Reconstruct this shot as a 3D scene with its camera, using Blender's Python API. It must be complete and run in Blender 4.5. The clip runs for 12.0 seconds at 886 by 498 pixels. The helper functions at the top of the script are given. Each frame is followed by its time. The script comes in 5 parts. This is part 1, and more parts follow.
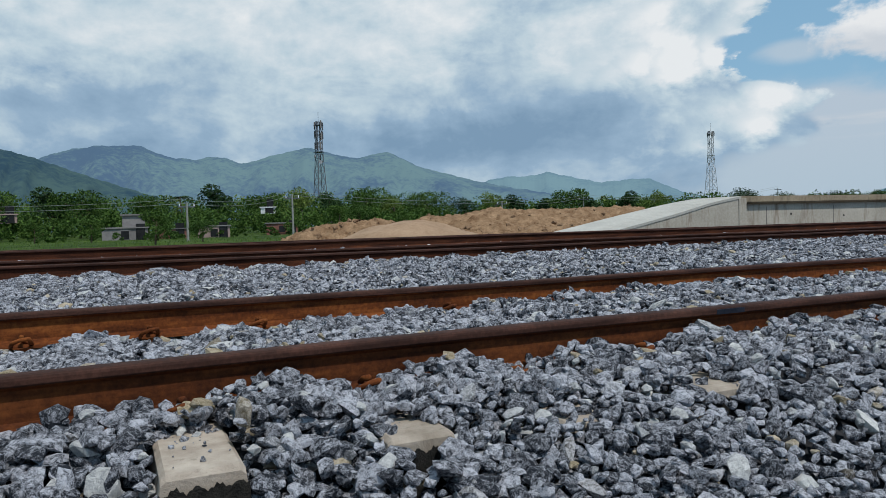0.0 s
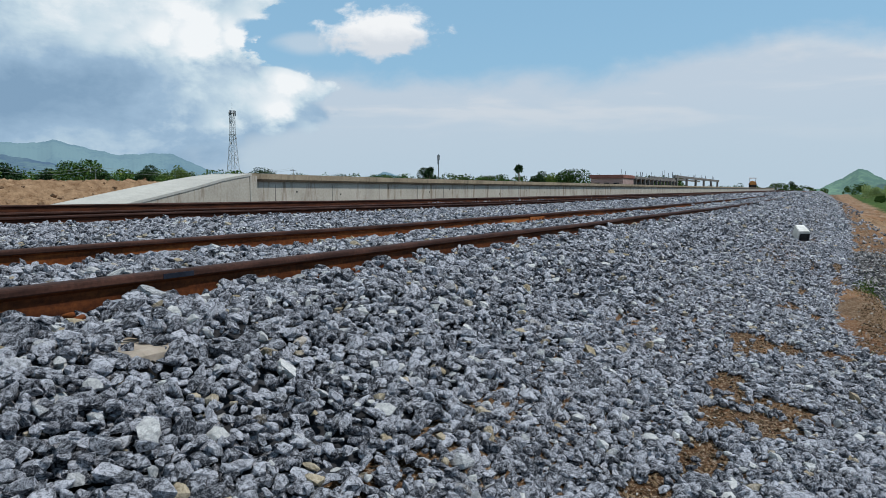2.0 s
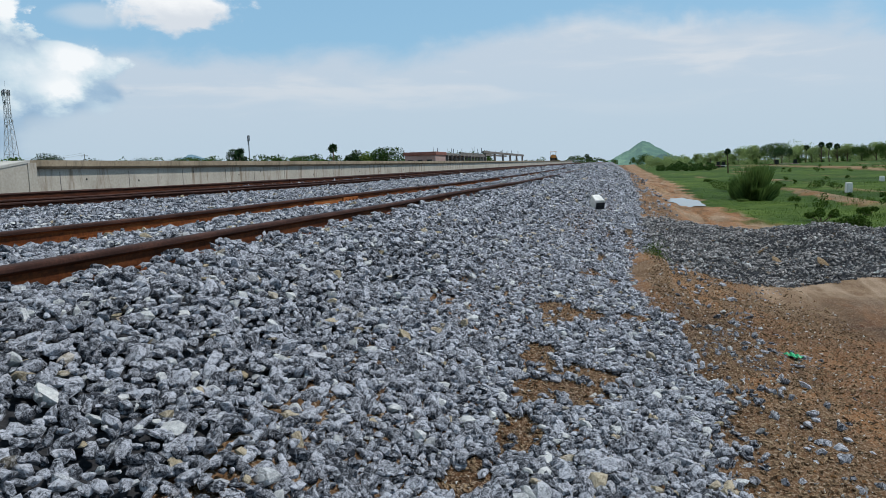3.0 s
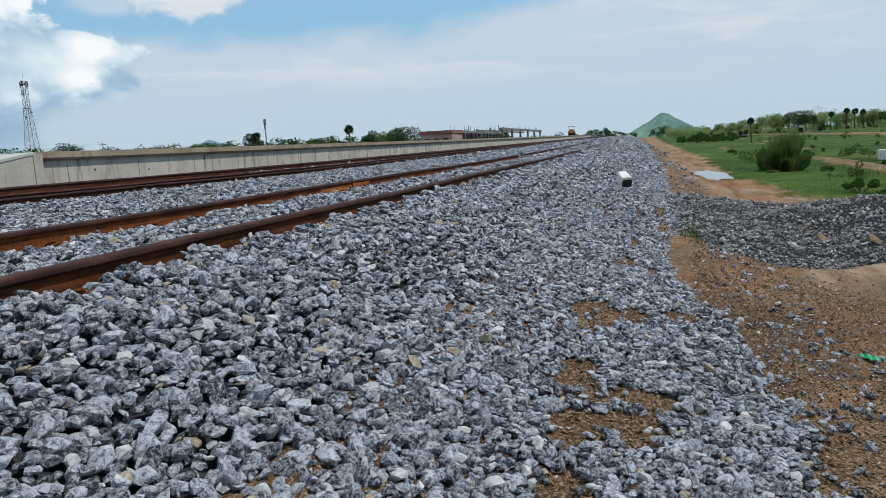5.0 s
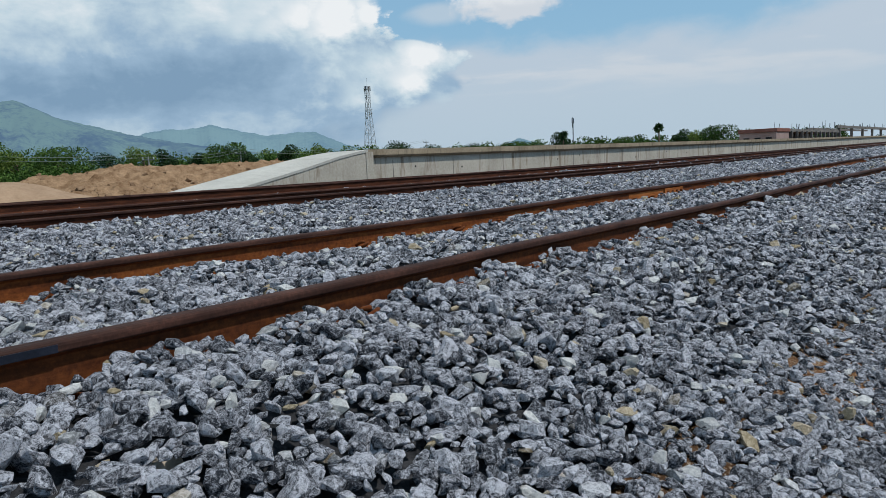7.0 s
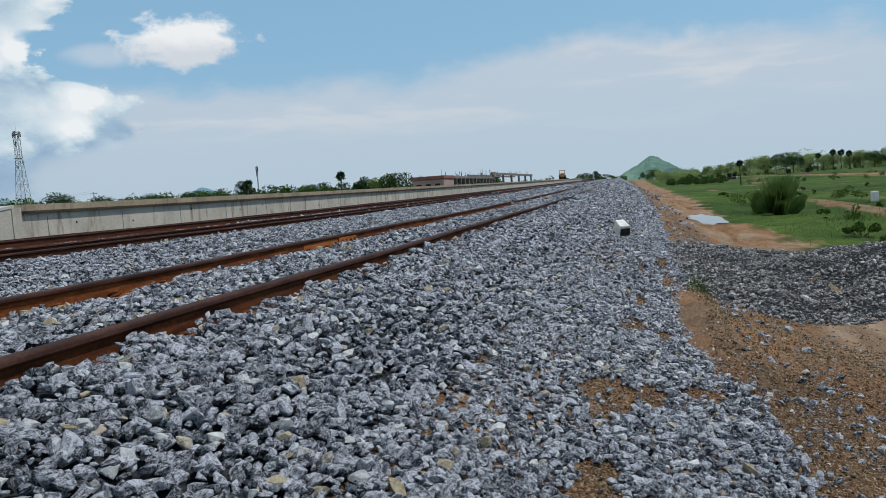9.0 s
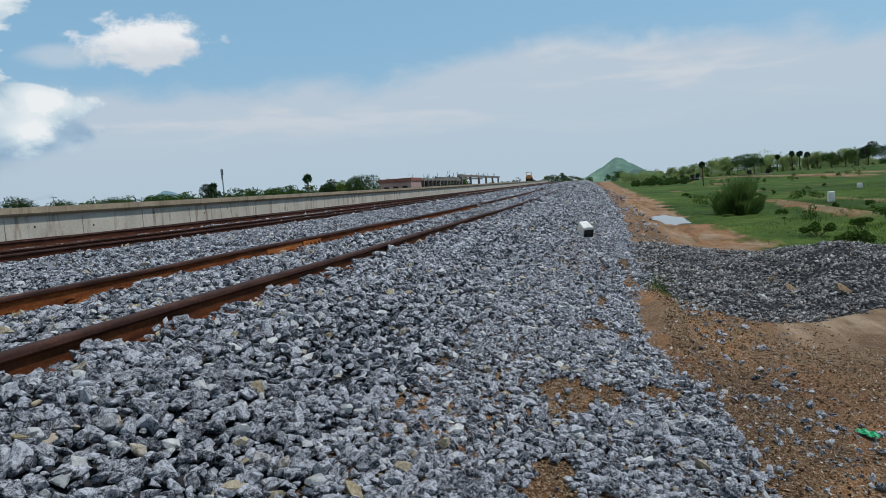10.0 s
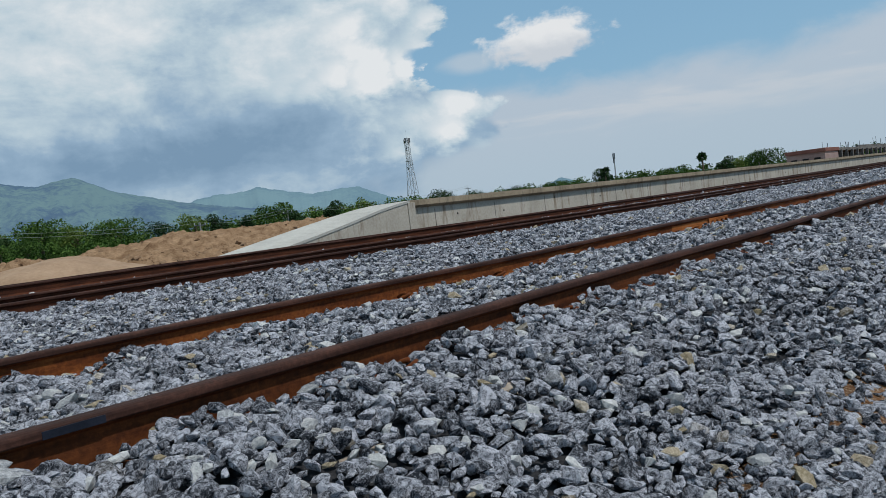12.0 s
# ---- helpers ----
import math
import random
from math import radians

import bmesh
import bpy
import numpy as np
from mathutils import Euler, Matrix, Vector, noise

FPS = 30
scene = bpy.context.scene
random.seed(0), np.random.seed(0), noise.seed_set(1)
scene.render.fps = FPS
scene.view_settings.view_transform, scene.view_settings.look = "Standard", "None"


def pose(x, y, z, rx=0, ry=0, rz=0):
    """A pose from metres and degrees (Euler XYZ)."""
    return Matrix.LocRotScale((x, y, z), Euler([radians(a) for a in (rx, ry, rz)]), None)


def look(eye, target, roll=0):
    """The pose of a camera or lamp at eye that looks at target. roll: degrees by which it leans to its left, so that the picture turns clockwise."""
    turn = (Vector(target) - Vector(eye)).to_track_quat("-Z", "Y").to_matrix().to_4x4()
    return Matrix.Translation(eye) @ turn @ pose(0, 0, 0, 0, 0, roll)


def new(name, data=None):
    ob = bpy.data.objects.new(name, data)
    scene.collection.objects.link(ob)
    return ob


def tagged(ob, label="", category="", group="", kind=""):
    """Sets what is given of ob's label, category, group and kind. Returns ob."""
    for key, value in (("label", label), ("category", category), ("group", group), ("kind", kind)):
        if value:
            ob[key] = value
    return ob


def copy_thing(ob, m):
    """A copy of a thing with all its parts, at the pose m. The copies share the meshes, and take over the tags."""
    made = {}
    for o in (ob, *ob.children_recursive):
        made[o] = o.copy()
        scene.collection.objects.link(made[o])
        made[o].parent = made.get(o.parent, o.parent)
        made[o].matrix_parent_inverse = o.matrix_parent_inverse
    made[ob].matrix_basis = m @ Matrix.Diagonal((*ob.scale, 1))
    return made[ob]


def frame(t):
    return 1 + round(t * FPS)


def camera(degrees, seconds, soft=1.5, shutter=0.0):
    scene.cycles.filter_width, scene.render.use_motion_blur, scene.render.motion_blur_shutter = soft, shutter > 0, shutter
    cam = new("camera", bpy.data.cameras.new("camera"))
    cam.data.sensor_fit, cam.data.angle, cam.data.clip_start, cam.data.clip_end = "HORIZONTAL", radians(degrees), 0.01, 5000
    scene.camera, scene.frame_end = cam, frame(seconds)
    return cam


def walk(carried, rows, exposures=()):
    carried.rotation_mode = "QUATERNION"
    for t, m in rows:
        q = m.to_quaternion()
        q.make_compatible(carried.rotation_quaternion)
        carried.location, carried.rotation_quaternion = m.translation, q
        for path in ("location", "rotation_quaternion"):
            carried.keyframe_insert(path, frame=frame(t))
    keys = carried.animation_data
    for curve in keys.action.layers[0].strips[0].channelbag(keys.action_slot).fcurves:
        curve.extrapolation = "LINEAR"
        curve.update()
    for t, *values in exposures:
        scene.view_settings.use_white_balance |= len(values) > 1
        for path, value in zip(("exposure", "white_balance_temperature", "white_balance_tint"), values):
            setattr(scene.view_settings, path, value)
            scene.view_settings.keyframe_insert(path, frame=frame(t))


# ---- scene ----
cam = camera(63.20, 12.0, soft=0.4)
ROWS = [
    (0, -0.000, -2.299, 0.389, -24.98, -2.09, 1.46),
    (0.5, 0.003, -2.299, 0.380, -24.87, -2.04, 2.07),
    (1, -0.058, -2.300, 0.345, -26.36, -2.40, 1.77),
    (1.1, -0.032, -2.308, 0.341, -29.20, -2.68, 1.38),
    (1.2, -0.007, -2.317, 0.336, -33.05, -2.96, 0.99),
    (1.3, 0.019, -2.325, 0.331, -38.50, -3.24, 0.61),
    (1.5, 0.071, -2.342, 0.321, -48.06, -3.80, -0.17),
    (1.6, 0.115, -2.362, 0.321, -51.60, -3.91, -0.13),
    (1.8, 0.202, -2.402, 0.320, -57.30, -4.15, -0.03),
    (2, 0.289, -2.442, 0.319, -61.50, -4.38, 0.06),
    (2.5, 0.421, -2.450, 0.315, -71.73, -5.02, 1.14),
    (2.7, 0.443, -2.439, 0.324, -75.23, -5.27, 2.13),
    (4.3, 0.982, -2.356, 0.333, -76.52, -8.17, 1.31),
    (4.5, 1.049, -2.295, 0.363, -76.38, -8.29, 2.67),
    (5, 1.223, -2.265, 0.363, -74.65, -7.91, 3.52),
    (5.5, 1.451, -2.252, 0.367, -73.99, -7.61, 2.97),
    (6, 1.572, -2.126, 0.369, -73.04, -7.76, 2.27),
    (6.5, 1.640, -2.043, 0.386, -63.96, -7.30, 3.06),
    (7, 1.705, -1.990, 0.410, -50.85, -6.71, 2.77),
    (7.5, 1.756, -2.036, 0.447, -58.02, -7.22, 2.42),
    (7.7, 1.776, -2.064, 0.444, -62.84, -7.41, 2.76),
    (9.3, 1.799, -2.147, 0.459, -76.18, -4.27, 4.26),
    (9.5, 1.792, -2.162, 0.461, -76.81, -4.39, 4.32),
    (10, 1.777, -2.187, 0.461, -77.86, -4.46, 4.43),
    (10.5, 1.805, -2.110, 0.441, -68.60, -3.20, 5.32),
    (11, 1.755, -2.044, 0.419, -50.25, -2.42, 7.70),
    (11.5, 1.707, -2.013, 0.428, -38.56, -1.49, 9.05),
    (12, 1.723, -2.052, 0.420, -47.37, -2.77, 6.88),
]
walk(cam, [(t, pose(x, y, z, 90 + pitch, roll, yaw)) for t, x, y, z, yaw, pitch, roll in ROWS],
     ((0.0, -0.08), (1.0, -0.08), (2.0, 0.08), (5.0, 0.15), (5.5, 0.07), (6.0, 0.07), (7.0, 0.0), (9.5, 0.01), (10.5, -0.06), (11.0, -0.08), (12.0, -0.14)))

# ---- world, sun ----
world = bpy.data.worlds.new("sky")
scene.world = world
world.use_nodes = True
WT = world.node_tree


class Nodes:
    """Short hand for node trees."""

    def __init__(self, tree):
        self.tree = tree

    def add(self, kind, **settings):
        n = self.tree.nodes.new(kind)
        for k, v in settings.items():
            setattr(n, k, v)
        return n

    def put(self, socket, value):
        if hasattr(value, "is_output"):
            self.tree.links.new(value, socket)
        elif isinstance(value, (tuple, list)) and len(value) == 3 and socket.type == "RGBA":
            socket.default_value = (*value, 1)
        else:
            socket.default_value = value

    def math(self, op, a, b=0.0, c=0.0, clamp=False):
        n = self.add("ShaderNodeMath", operation=op, use_clamp=clamp)
        for i, v in enumerate((a, b, c)):
            self.put(n.inputs[i], v)
        return n.outputs[0]

    def step(self, v, lo, hi):
        n = self.add("ShaderNodeMapRange", interpolation_type="SMOOTHSTEP")
        for i, x in enumerate((v, lo, hi)):
            self.put(n.inputs[i], x)
        return n.outputs[0]

    def noise(self, vec, scale, detail=4.0, rough=0.55, warp=0.0):
        n = self.add("ShaderNodeTexNoise")
        self.put(n.inputs["Vector"], vec)
        self.put(n.inputs["Scale"], scale)
        self.put(n.inputs["Detail"], detail)
        self.put(n.inputs["Roughness"], rough)
        self.put(n.inputs["Distortion"], warp)
        return n.outputs["Fac"]

    def mix(self, f, a, b, blend="MIX"):
        n = self.add("ShaderNodeMix", data_type="RGBA", blend_type=blend)
        self.put(n.inputs[0], f)
        self.put(n.inputs[6], a)
        self.put(n.inputs[7], b)
        return n.outputs[2]

    def ramp(self, v, *stops):
        n = self.add("ShaderNodeValToRGB")
        el = n.color_ramp.elements
        while len(el) < len(stops):
            el.new(0.5)
        for e, (p, c) in zip(el, stops):
            e.position, e.color = p, (*c, 1)
        self.put(n.inputs[0], v)
        return n.outputs[0]

    def xyz(self, x, y, z):
        n = self.add("ShaderNodeCombineXYZ")
        for i, v in enumerate((x, y, z)):
            self.put(n.inputs[i], v)
        return n.outputs[0]

    def split(self, v):
        n = self.add("ShaderNodeSeparateXYZ")
        self.put(n.inputs[0], v)
        return n.outputs


SUN_EL, SUN_AZ = 60.0, -75.0
W = Nodes(WT)
SKY_STRENGTH = 0.1
nishita = W.add("ShaderNodeTexSky", sky_type="NISHITA", sun_disc=False)
nishita.sun_elevation, nishita.sun_rotation = radians(SUN_EL), radians(90 - SUN_AZ)
nishita.air_density, nishita.dust_density, nishita.ozone_density = 1.0, 1.0, 1.5
way = W.add("ShaderNodeTexCoord").outputs["Generated"]
wx, wy, wz = W.split(way)
az = W.math("MULTIPLY", W.math("ARCTAN2", wy, wx), 57.2958)
el = W.math("MULTIPLY", W.math("ARCSINE", wz), 57.2958)
flat = W.xyz(az, W.math("MULTIPLY", el, 1.5), 0.0)
big = W.noise(flat, 0.045, 3.0, 0.5)
puff = W.noise(flat, 0.13, 7.0, 0.58, 0.3)
fine = W.noise(flat, 0.5, 6.0, 0.6)


def off(n, k):
    return W.math("MULTIPLY", W.math("SUBTRACT", n, 0.5), k)


def glow(c):
    return tuple(v / SKY_STRENGTH for v in c)


# clear sky, paler near the horizon
veil = W.math("ADD", el, off(puff, 5.0))
low = W.math("ADD", W.math("MULTIPLY", W.step(az, 0.0, 22.0), -2.2), W.math("MULTIPLY", W.step(az, -22.0, 8.0), 2.0))
top_edge = W.math("ADD", low, 8.8)
bank = W.math("SUBTRACT", 1.0, W.step(W.math("SUBTRACT", veil, top_edge), -1.1, 1.3))
clear = W.mix(0.62, nishita.outputs[0], glow((0.27, 0.53, 0.75)))
bank_tint = W.mix(W.step(W.math("ADD", el, off(big, 4.0)), 1.0, 9.0), glow((0.46, 0.57, 0.67)), glow((0.50, 0.585, 0.68)))
streak = W.noise(W.xyz(W.math("MULTIPLY", az, 0.07), W.math("MULTIPLY", el, 0.42), 3.0), 1.0, 5.0, 0.55, 0.4)
bank_tint = W.mix(W.math("MULTIPLY", W.step(streak, 0.46, 0.66), W.math("MULTIPLY", W.step(el, 3.0, 7.5), 0.7)), bank_tint, glow((0.66, 0.685, 0.72)))
sky = W.mix(W.math("MULTIPLY", bank, 0.93), clear, bank_tint)
# small cumulus
cx, cy = W.math("DIVIDE", W.math("SUBTRACT", az, 33.4), 4.4), W.math("DIVIDE", W.math("SUBTRACT", el, 12.4), 1.95)
d1 = W.math("SQRT", W.math("ADD", W.math("MULTIPLY", cx, cx), W.math("MULTIPLY", cy, cy)))
ex, ey = W.math("DIVIDE", W.math("SUBTRACT", az, 38.8), 2.8), W.math("DIVIDE", W.math("SUBTRACT", el, 11.4), 0.9)
d2 = W.math("SQRT", W.math("ADD", W.math("MULTIPLY", ex, ex), W.math("MULTIPLY", ey, ey)))
c1 = W.math("SUBTRACT", 1.0, W.step(W.math("ADD", W.math("ADD", d1, off(W.noise(flat, 0.27, 5.0, 0.55, 0.2), 1.9)), off(fine, 0.7)), 0.68, 1.08))
c2 = W.math("MULTIPLY", W.math("SUBTRACT", 1.0, W.step(W.math("ADD", d2, off(puff, 1.8)), 0.3, 1.2)), 0.55)
sky = W.mix(c2, sky, glow((0.60, 0.66, 0.72)))
small_tint = W.mix(W.step(W.math("ADD", el, off(fine, 2.0)), 11.3, 12.9), glow((0.62, 0.67, 0.73)), glow((0.84, 0.86, 0.88)))
sky = W.mix(c1, sky, small_tint)
# the great cloud
lean = W.math("MULTIPLY", W.step(el, 7.8, 11.3), 8.5)
foot = W.math("MULTIPLY", W.math("SUBTRACT", 1.0, W.step(el, 3.0, 6.2)), 7.5)
hook = W.math("MULTIPLY", W.step(el, 11.8, 14.6), -5.0)
edge = W.math("SUBTRACT", az, W.math("ADD", W.math("ADD", W.math("ADD", lean, foot), hook), 36.0))
cell = W.add("ShaderNodeTexVoronoi", feature="SMOOTH_F1")
W.put(cell.inputs["Vector"], W.xyz(W.math("ADD", az, off(puff, 9.0)), W.math("ADD", W.math("MULTIPLY", el, 1.35), off(fine, 3.0)), 0.0))
W.put(cell.inputs["Scale"], 0.34)
W.put(cell.inputs["Smoothness"], 0.35)
knob = W.math("SUBTRACT", 0.45, cell.outputs["Distance"])
inside = W.math("ADD", W.math("MULTIPLY", knob, 5.0), W.math("ADD", W.math("ADD", edge, off(puff, 4.0)), off(fine, 2.6)))
mass = W.step(W.math("DIVIDE", inside, W.math("ADD", 1.0, W.math("MULTIPLY", W.math("SUBTRACT", 1.0, W.step(el, 3.8, 6.2)), 5.0))), -0.4, 0.7)
body_light = W.math("ADD", W.math("ADD", off(puff, 1.25), off(fine, 0.44)), off(big, 0.75))
rim = W.math("MULTIPLY", W.math("SUBTRACT", 1.0, W.step(edge, 4.0, 16.0)), W.step(el, 3.6, 5.4))
height = W.step(el, 6.5, 13.5)
light = W.math("ADD", W.math("ADD", W.math("MULTIPLY", rim, 0.20), W.math("MULTIPLY", height, 0.38)), W.math("ADD", body_light, 0.30))
light = W.math("ADD", light, W.math("MULTIPLY", W.math("MULTIPLY", W.math("SUBTRACT", 1.0, W.step(el, 2.5, 5.5)), W.step(az, 46.0, 58.0)), 0.28))
light = W.math("ADD", light, W.math("MULTIPLY", knob, W.math("ADD", W.math("MULTIPLY", rim, 0.75), 0.06)))


def lobe(a, e_, ra, re_):
    u, v = W.math("DIVIDE", W.math("SUBTRACT", W.math("ADD", az, off(puff, 6.0)), a), ra), W.math("DIVIDE", W.math("SUBTRACT", W.math("ADD", el, off(puff, 3.0)), e_), re_)
    return W.math("SUBTRACT", 1.0, W.step(W.math("SQRT", W.math("ADD", W.math("MULTIPLY", u, u), W.math("MULTIPLY", v, v))), 0.25, 1.1))


for a, e_, ra, re_, gain in ((49.5, 10.5, 8.5, 5.5, 0.04), (41.5, 7.8, 9.0, 2.6, 0.40), (65.0, 6.8, 14.0, 2.6, -0.34), (61.5, 11.0, 3.5, 2.6, -0.16), (92.0, 9.6, 8.0, 1.8, -0.26), (75.0, 13.2, 9.0, 2.4, 0.16), (88.0, 13.6, 7.0, 2.2, 0.16)):
    light = W.math("ADD", light, W.math("MULTIPLY", lobe(a, e_, ra, re_), gain))
cloud = W.ramp(light, (0.0, glow((0.21, 0.335, 0.48))), (0.34, glow((0.315, 0.455, 0.605))), (0.62, glow((0.53, 0.655, 0.74))), (1.0, glow((0.83, 0.865, 0.89))))
sky = W.mix(mass, sky, cloud)
back = WT.nodes["Background"]
W.put(back.inputs[0], sky)
back.inputs[1].default_value = SKY_STRENGTH

sun = new("sun", bpy.data.lights.new("sun", "SUN"))
sun.data.energy, sun.data.angle, sun.data.color = 3.0, radians(1.2), (1.0, 0.96, 0.9)
a, e = radians(SUN_AZ), radians(SUN_EL)
sun.matrix_world = look((math.cos(a) * math.cos(e) * 50, math.sin(a) * math.cos(e) * 50, math.sin(e) * 50), (0, 0, 0))


# ---- materials ----
def material(name, rough=0.8, metal=0.0):
    m = bpy.data.materials.new(name)
    m.use_nodes = True
    b = m.node_tree.nodes["Principled BSDF"]
    b.inputs["Roughness"].default_value, b.inputs["Metallic"].default_value = rough, metal
    b.inputs["Specular IOR Level"].default_value = 0.5 if rough < 0.5 or metal > 0 else 0.12
    return m, Nodes(m.node_tree), b


def bump(N, b, height, strength, dist):
    n = N.add("ShaderNodeBump")
    N.put(n.inputs["Strength"], strength)
    N.put(n.inputs["Distance"], dist)
    N.put(n.inputs["Height"], height)
    N.tree.links.new(n.outputs[0], b.inputs["Normal"])


def place(N):
    return N.add("ShaderNodeNewGeometry").outputs["Position"]


def simple(name, dark, light, scale, rough=0.8, metal=0.0, relief=0.004, rscale=None):
    """Two tones mixed by noise at two sizes, with a fine relief."""
    m, N, b = material(name, rough, metal)
    p = place(N)
    f = N.math("ADD", N.math("MULTIPLY", N.noise(p, scale, 5), 0.65), N.math("MULTIPLY", N.noise(p, scale * 7.3, 4), 0.35))
    N.put(b.inputs["Base Color"], N.ramp(f, (0.34, dark), (0.66, light)))
    bump(N, b, N.noise(p, rscale or scale * 6, 4), 0.6, relief)
    return m


def stone_material(name, dark, light, tan):
    m, N, b = material(name, 0.85)
    p = place(N)
    isl = N.add("ShaderNodeNewGeometry").outputs["Random Per Island"]
    r2 = N.math("FRACT", N.math("MULTIPLY", isl, 47.31))
    r3 = N.math("FRACT", N.math("MULTIPLY", isl, 91.7))
    vein = N.noise(p, 62.0, 5, 0.7, 0.7)
    spot = N.noise(p, 260.0, 3, 0.65)
    f = N.math("ADD", N.math("MULTIPLY", vein, 0.70), N.math("MULTIPLY", spot, 0.30))
    f = N.math("ADD", f, off2(N, r2, 0.13))
    col = N.ramp(f, (0.415, dark), (0.49, tuple(0.64 * u + 0.36 * v for u, v in zip(dark, light))), (0.60, light))
    warm = N.ramp(f, (0.36, tuple(0.55 * v for v in tan)), (0.66, tan))
    pale = N.ramp(f, (0.36, (0.30, 0.31, 0.32)), (0.64, (0.62, 0.62, 0.60)))
    col = N.mix(N.step(r3, 0.93, 0.97), col, pale)
    col = N.mix(N.math("MULTIPLY", N.step(r3, 0.03, 0.01), 0.75), col, warm)
    N.put(b.inputs["Base Color"], col)
    bump(N, b, f, 1.0, 0.012)
    return m


def off2(N, v, k):
    return N.math("MULTIPLY", N.math("SUBTRACT", v, 0.5), k)


STONE = stone_material("crushed_granite", (0.021, 0.024, 0.031), (0.46, 0.472, 0.52), (0.50, 0.40, 0.24))
DARK_STONE = stone_material("dark_gravel", (0.040, 0.038, 0.040), (0.42, 0.40, 0.39), (0.30, 0.20, 0.11))
TAN_STONE = stone_material("earth_stained_rock", (0.10, 0.065, 0.035), (0.27, 0.19, 0.115), (0.40, 0.26, 0.13))
PEBBLE = stone_material("earthy_pebbles", (0.060, 0.034, 0.018), (0.33, 0.23, 0.14), (0.30, 0.14, 0.05))
# Near-black tone: the shade in gaps between stones is put into the colour.
GAP_SHADE = simple("ballast_fines", (0.008, 0.009, 0.011), (0.05, 0.052, 0.058), 30.0, 0.95, relief=0.02, rscale=30)
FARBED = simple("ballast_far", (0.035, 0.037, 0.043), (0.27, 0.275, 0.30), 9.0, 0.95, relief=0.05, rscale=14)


def rust_material(name, dark, mid, light, rough):
    m, N, b = material(name, rough, 0.0)
    b.inputs["Specular IOR Level"].default_value = 0.14
    p = place(N)
    x, y, z = N.split(p)
    streak = N.noise(N.xyz(N.math("MULTIPLY", x, 1.2), y, N.math("MULTIPLY", z, 9.0)), 2.2, 5)
    grain = N.noise(p, 55.0, 5, 0.65)
    f = N.math("ADD", N.math("MULTIPLY", streak, 0.6), N.math("MULTIPLY", grain, 0.4))
    N.put(b.inputs["Base Color"], N.ramp(f, (0.36, dark), (0.5, mid), (0.64, light)))
    N.put(b.inputs["Roughness"], N.math("ADD", N.math("MULTIPLY", grain, 0.3), rough - 0.15))
    bump(N, b, grain, 0.5, 0.002)
    return m


RUST_WEB = rust_material("rusted_steel_web", (0.045, 0.013, 0.005), (0.125, 0.036, 0.010), (0.24, 0.078, 0.02), 0.85)
RUST_NEAR = rust_material("weathered_rust_web", (0.030, 0.009, 0.004), (0.080, 0.024, 0.008), (0.150, 0.048, 0.014), 0.85)
RUST_HEAD = rust_material("rusted_steel_head", (0.020, 0.009, 0.007), (0.042, 0.019, 0.014), (0.085, 0.038, 0.027), 0.75)
RUST_DARK = rust_material("dark_rusted_web", (0.022, 0.008, 0.005), (0.055, 0.018, 0.009), (0.10, 0.033, 0.014), 0.85)
RUST_BRIGHT = rust_material("fresh_rust", (0.16, 0.048, 0.012), (0.28, 0.09, 0.022), (0.38, 0.145, 0.045), 0.8)


def concrete_material(name, dark, light, streaks=0.5, stain=(0.12, 0.10, 0.07)):
    m, N, b = material(name, 0.88)
    p = place(N)
    x, y, z = N.split(p)
    f = N.math("ADD", N.math("MULTIPLY", N.noise(p, 1.1, 5), 0.55), N.math("MULTIPLY", N.noise(p, 14.0, 5), 0.45))
    col = N.ramp(f, (0.34, dark), (0.66, light))
    run = N.noise(N.xyz(N.math("MULTIPLY", x, 3.6), y, N.math("MULTIPLY", z, 0.5)), 1.0, 5, 0.65)
    col = N.mix(N.math("MULTIPLY", N.step(run, 0.50, 0.68), streaks), col, stain)
    pit = N.noise(p, 60.0, 3)
    col = N.mix(N.math("MULTIPLY", N.step(pit, 0.66, 0.74), 0.3), col, (0.16, 0.15, 0.14))
    N.put(b.inputs["Base Color"], col)
    bump(N, b, N.noise(p, 38.0, 5), 0.5, 0.004)
    return m


PLATFORM = concrete_material("platform_concrete", (0.34, 0.31, 0.26), (0.49, 0.455, 0.395), 0.75, (0.17, 0.12, 0.075))
COPING = concrete_material("coping_concrete", (0.20, 0.155, 0.105), (0.37, 0.305, 0.22), 0.6)
RAMP_TOP = concrete_material("ramp_slab", (0.36, 0.35, 0.32), (0.48, 0.47, 0.43), 0.15)
SLEEPER = concrete_material("sleeper_concrete", (0.22, 0.175, 0.135), (0.50, 0.435, 0.365), 0.3)
N_ = Nodes(SLEEPER.node_tree)
p_ = place(N_)
b_ = SLEEPER.node_tree.nodes["Principled BSDF"]
scar = N_.noise(p_, 26.0, 6, 0.7, 0.4)
col_ = b_.inputs["Base Color"].links[0].from_socket
N_.put(b_.inputs["Base Color"], N_.mix(N_.math("MULTIPLY", N_.step(scar, 0.58, 0.70), 0.45), col_, (0.15, 0.12, 0.09)))
bump(N_, b_, scar, 0.8, 0.01)
BITUMEN = simple("bitumen_stain", (0.006, 0.006, 0.006), (0.035, 0.032, 0.028), 30.0, 0.8, relief=0.012)
WHITE_STONE = simple("whitewashed_concrete", (0.50, 0.49, 0.46), (0.74, 0.73, 0.70), 9.0, 0.85)
# Near-black for shade painted in wall holes and on the block's end.
DARK_SHADE = simple("dirty_concrete_end", (0.012, 0.012, 0.014), (0.05, 0.05, 0.05), 12.0, 0.9)
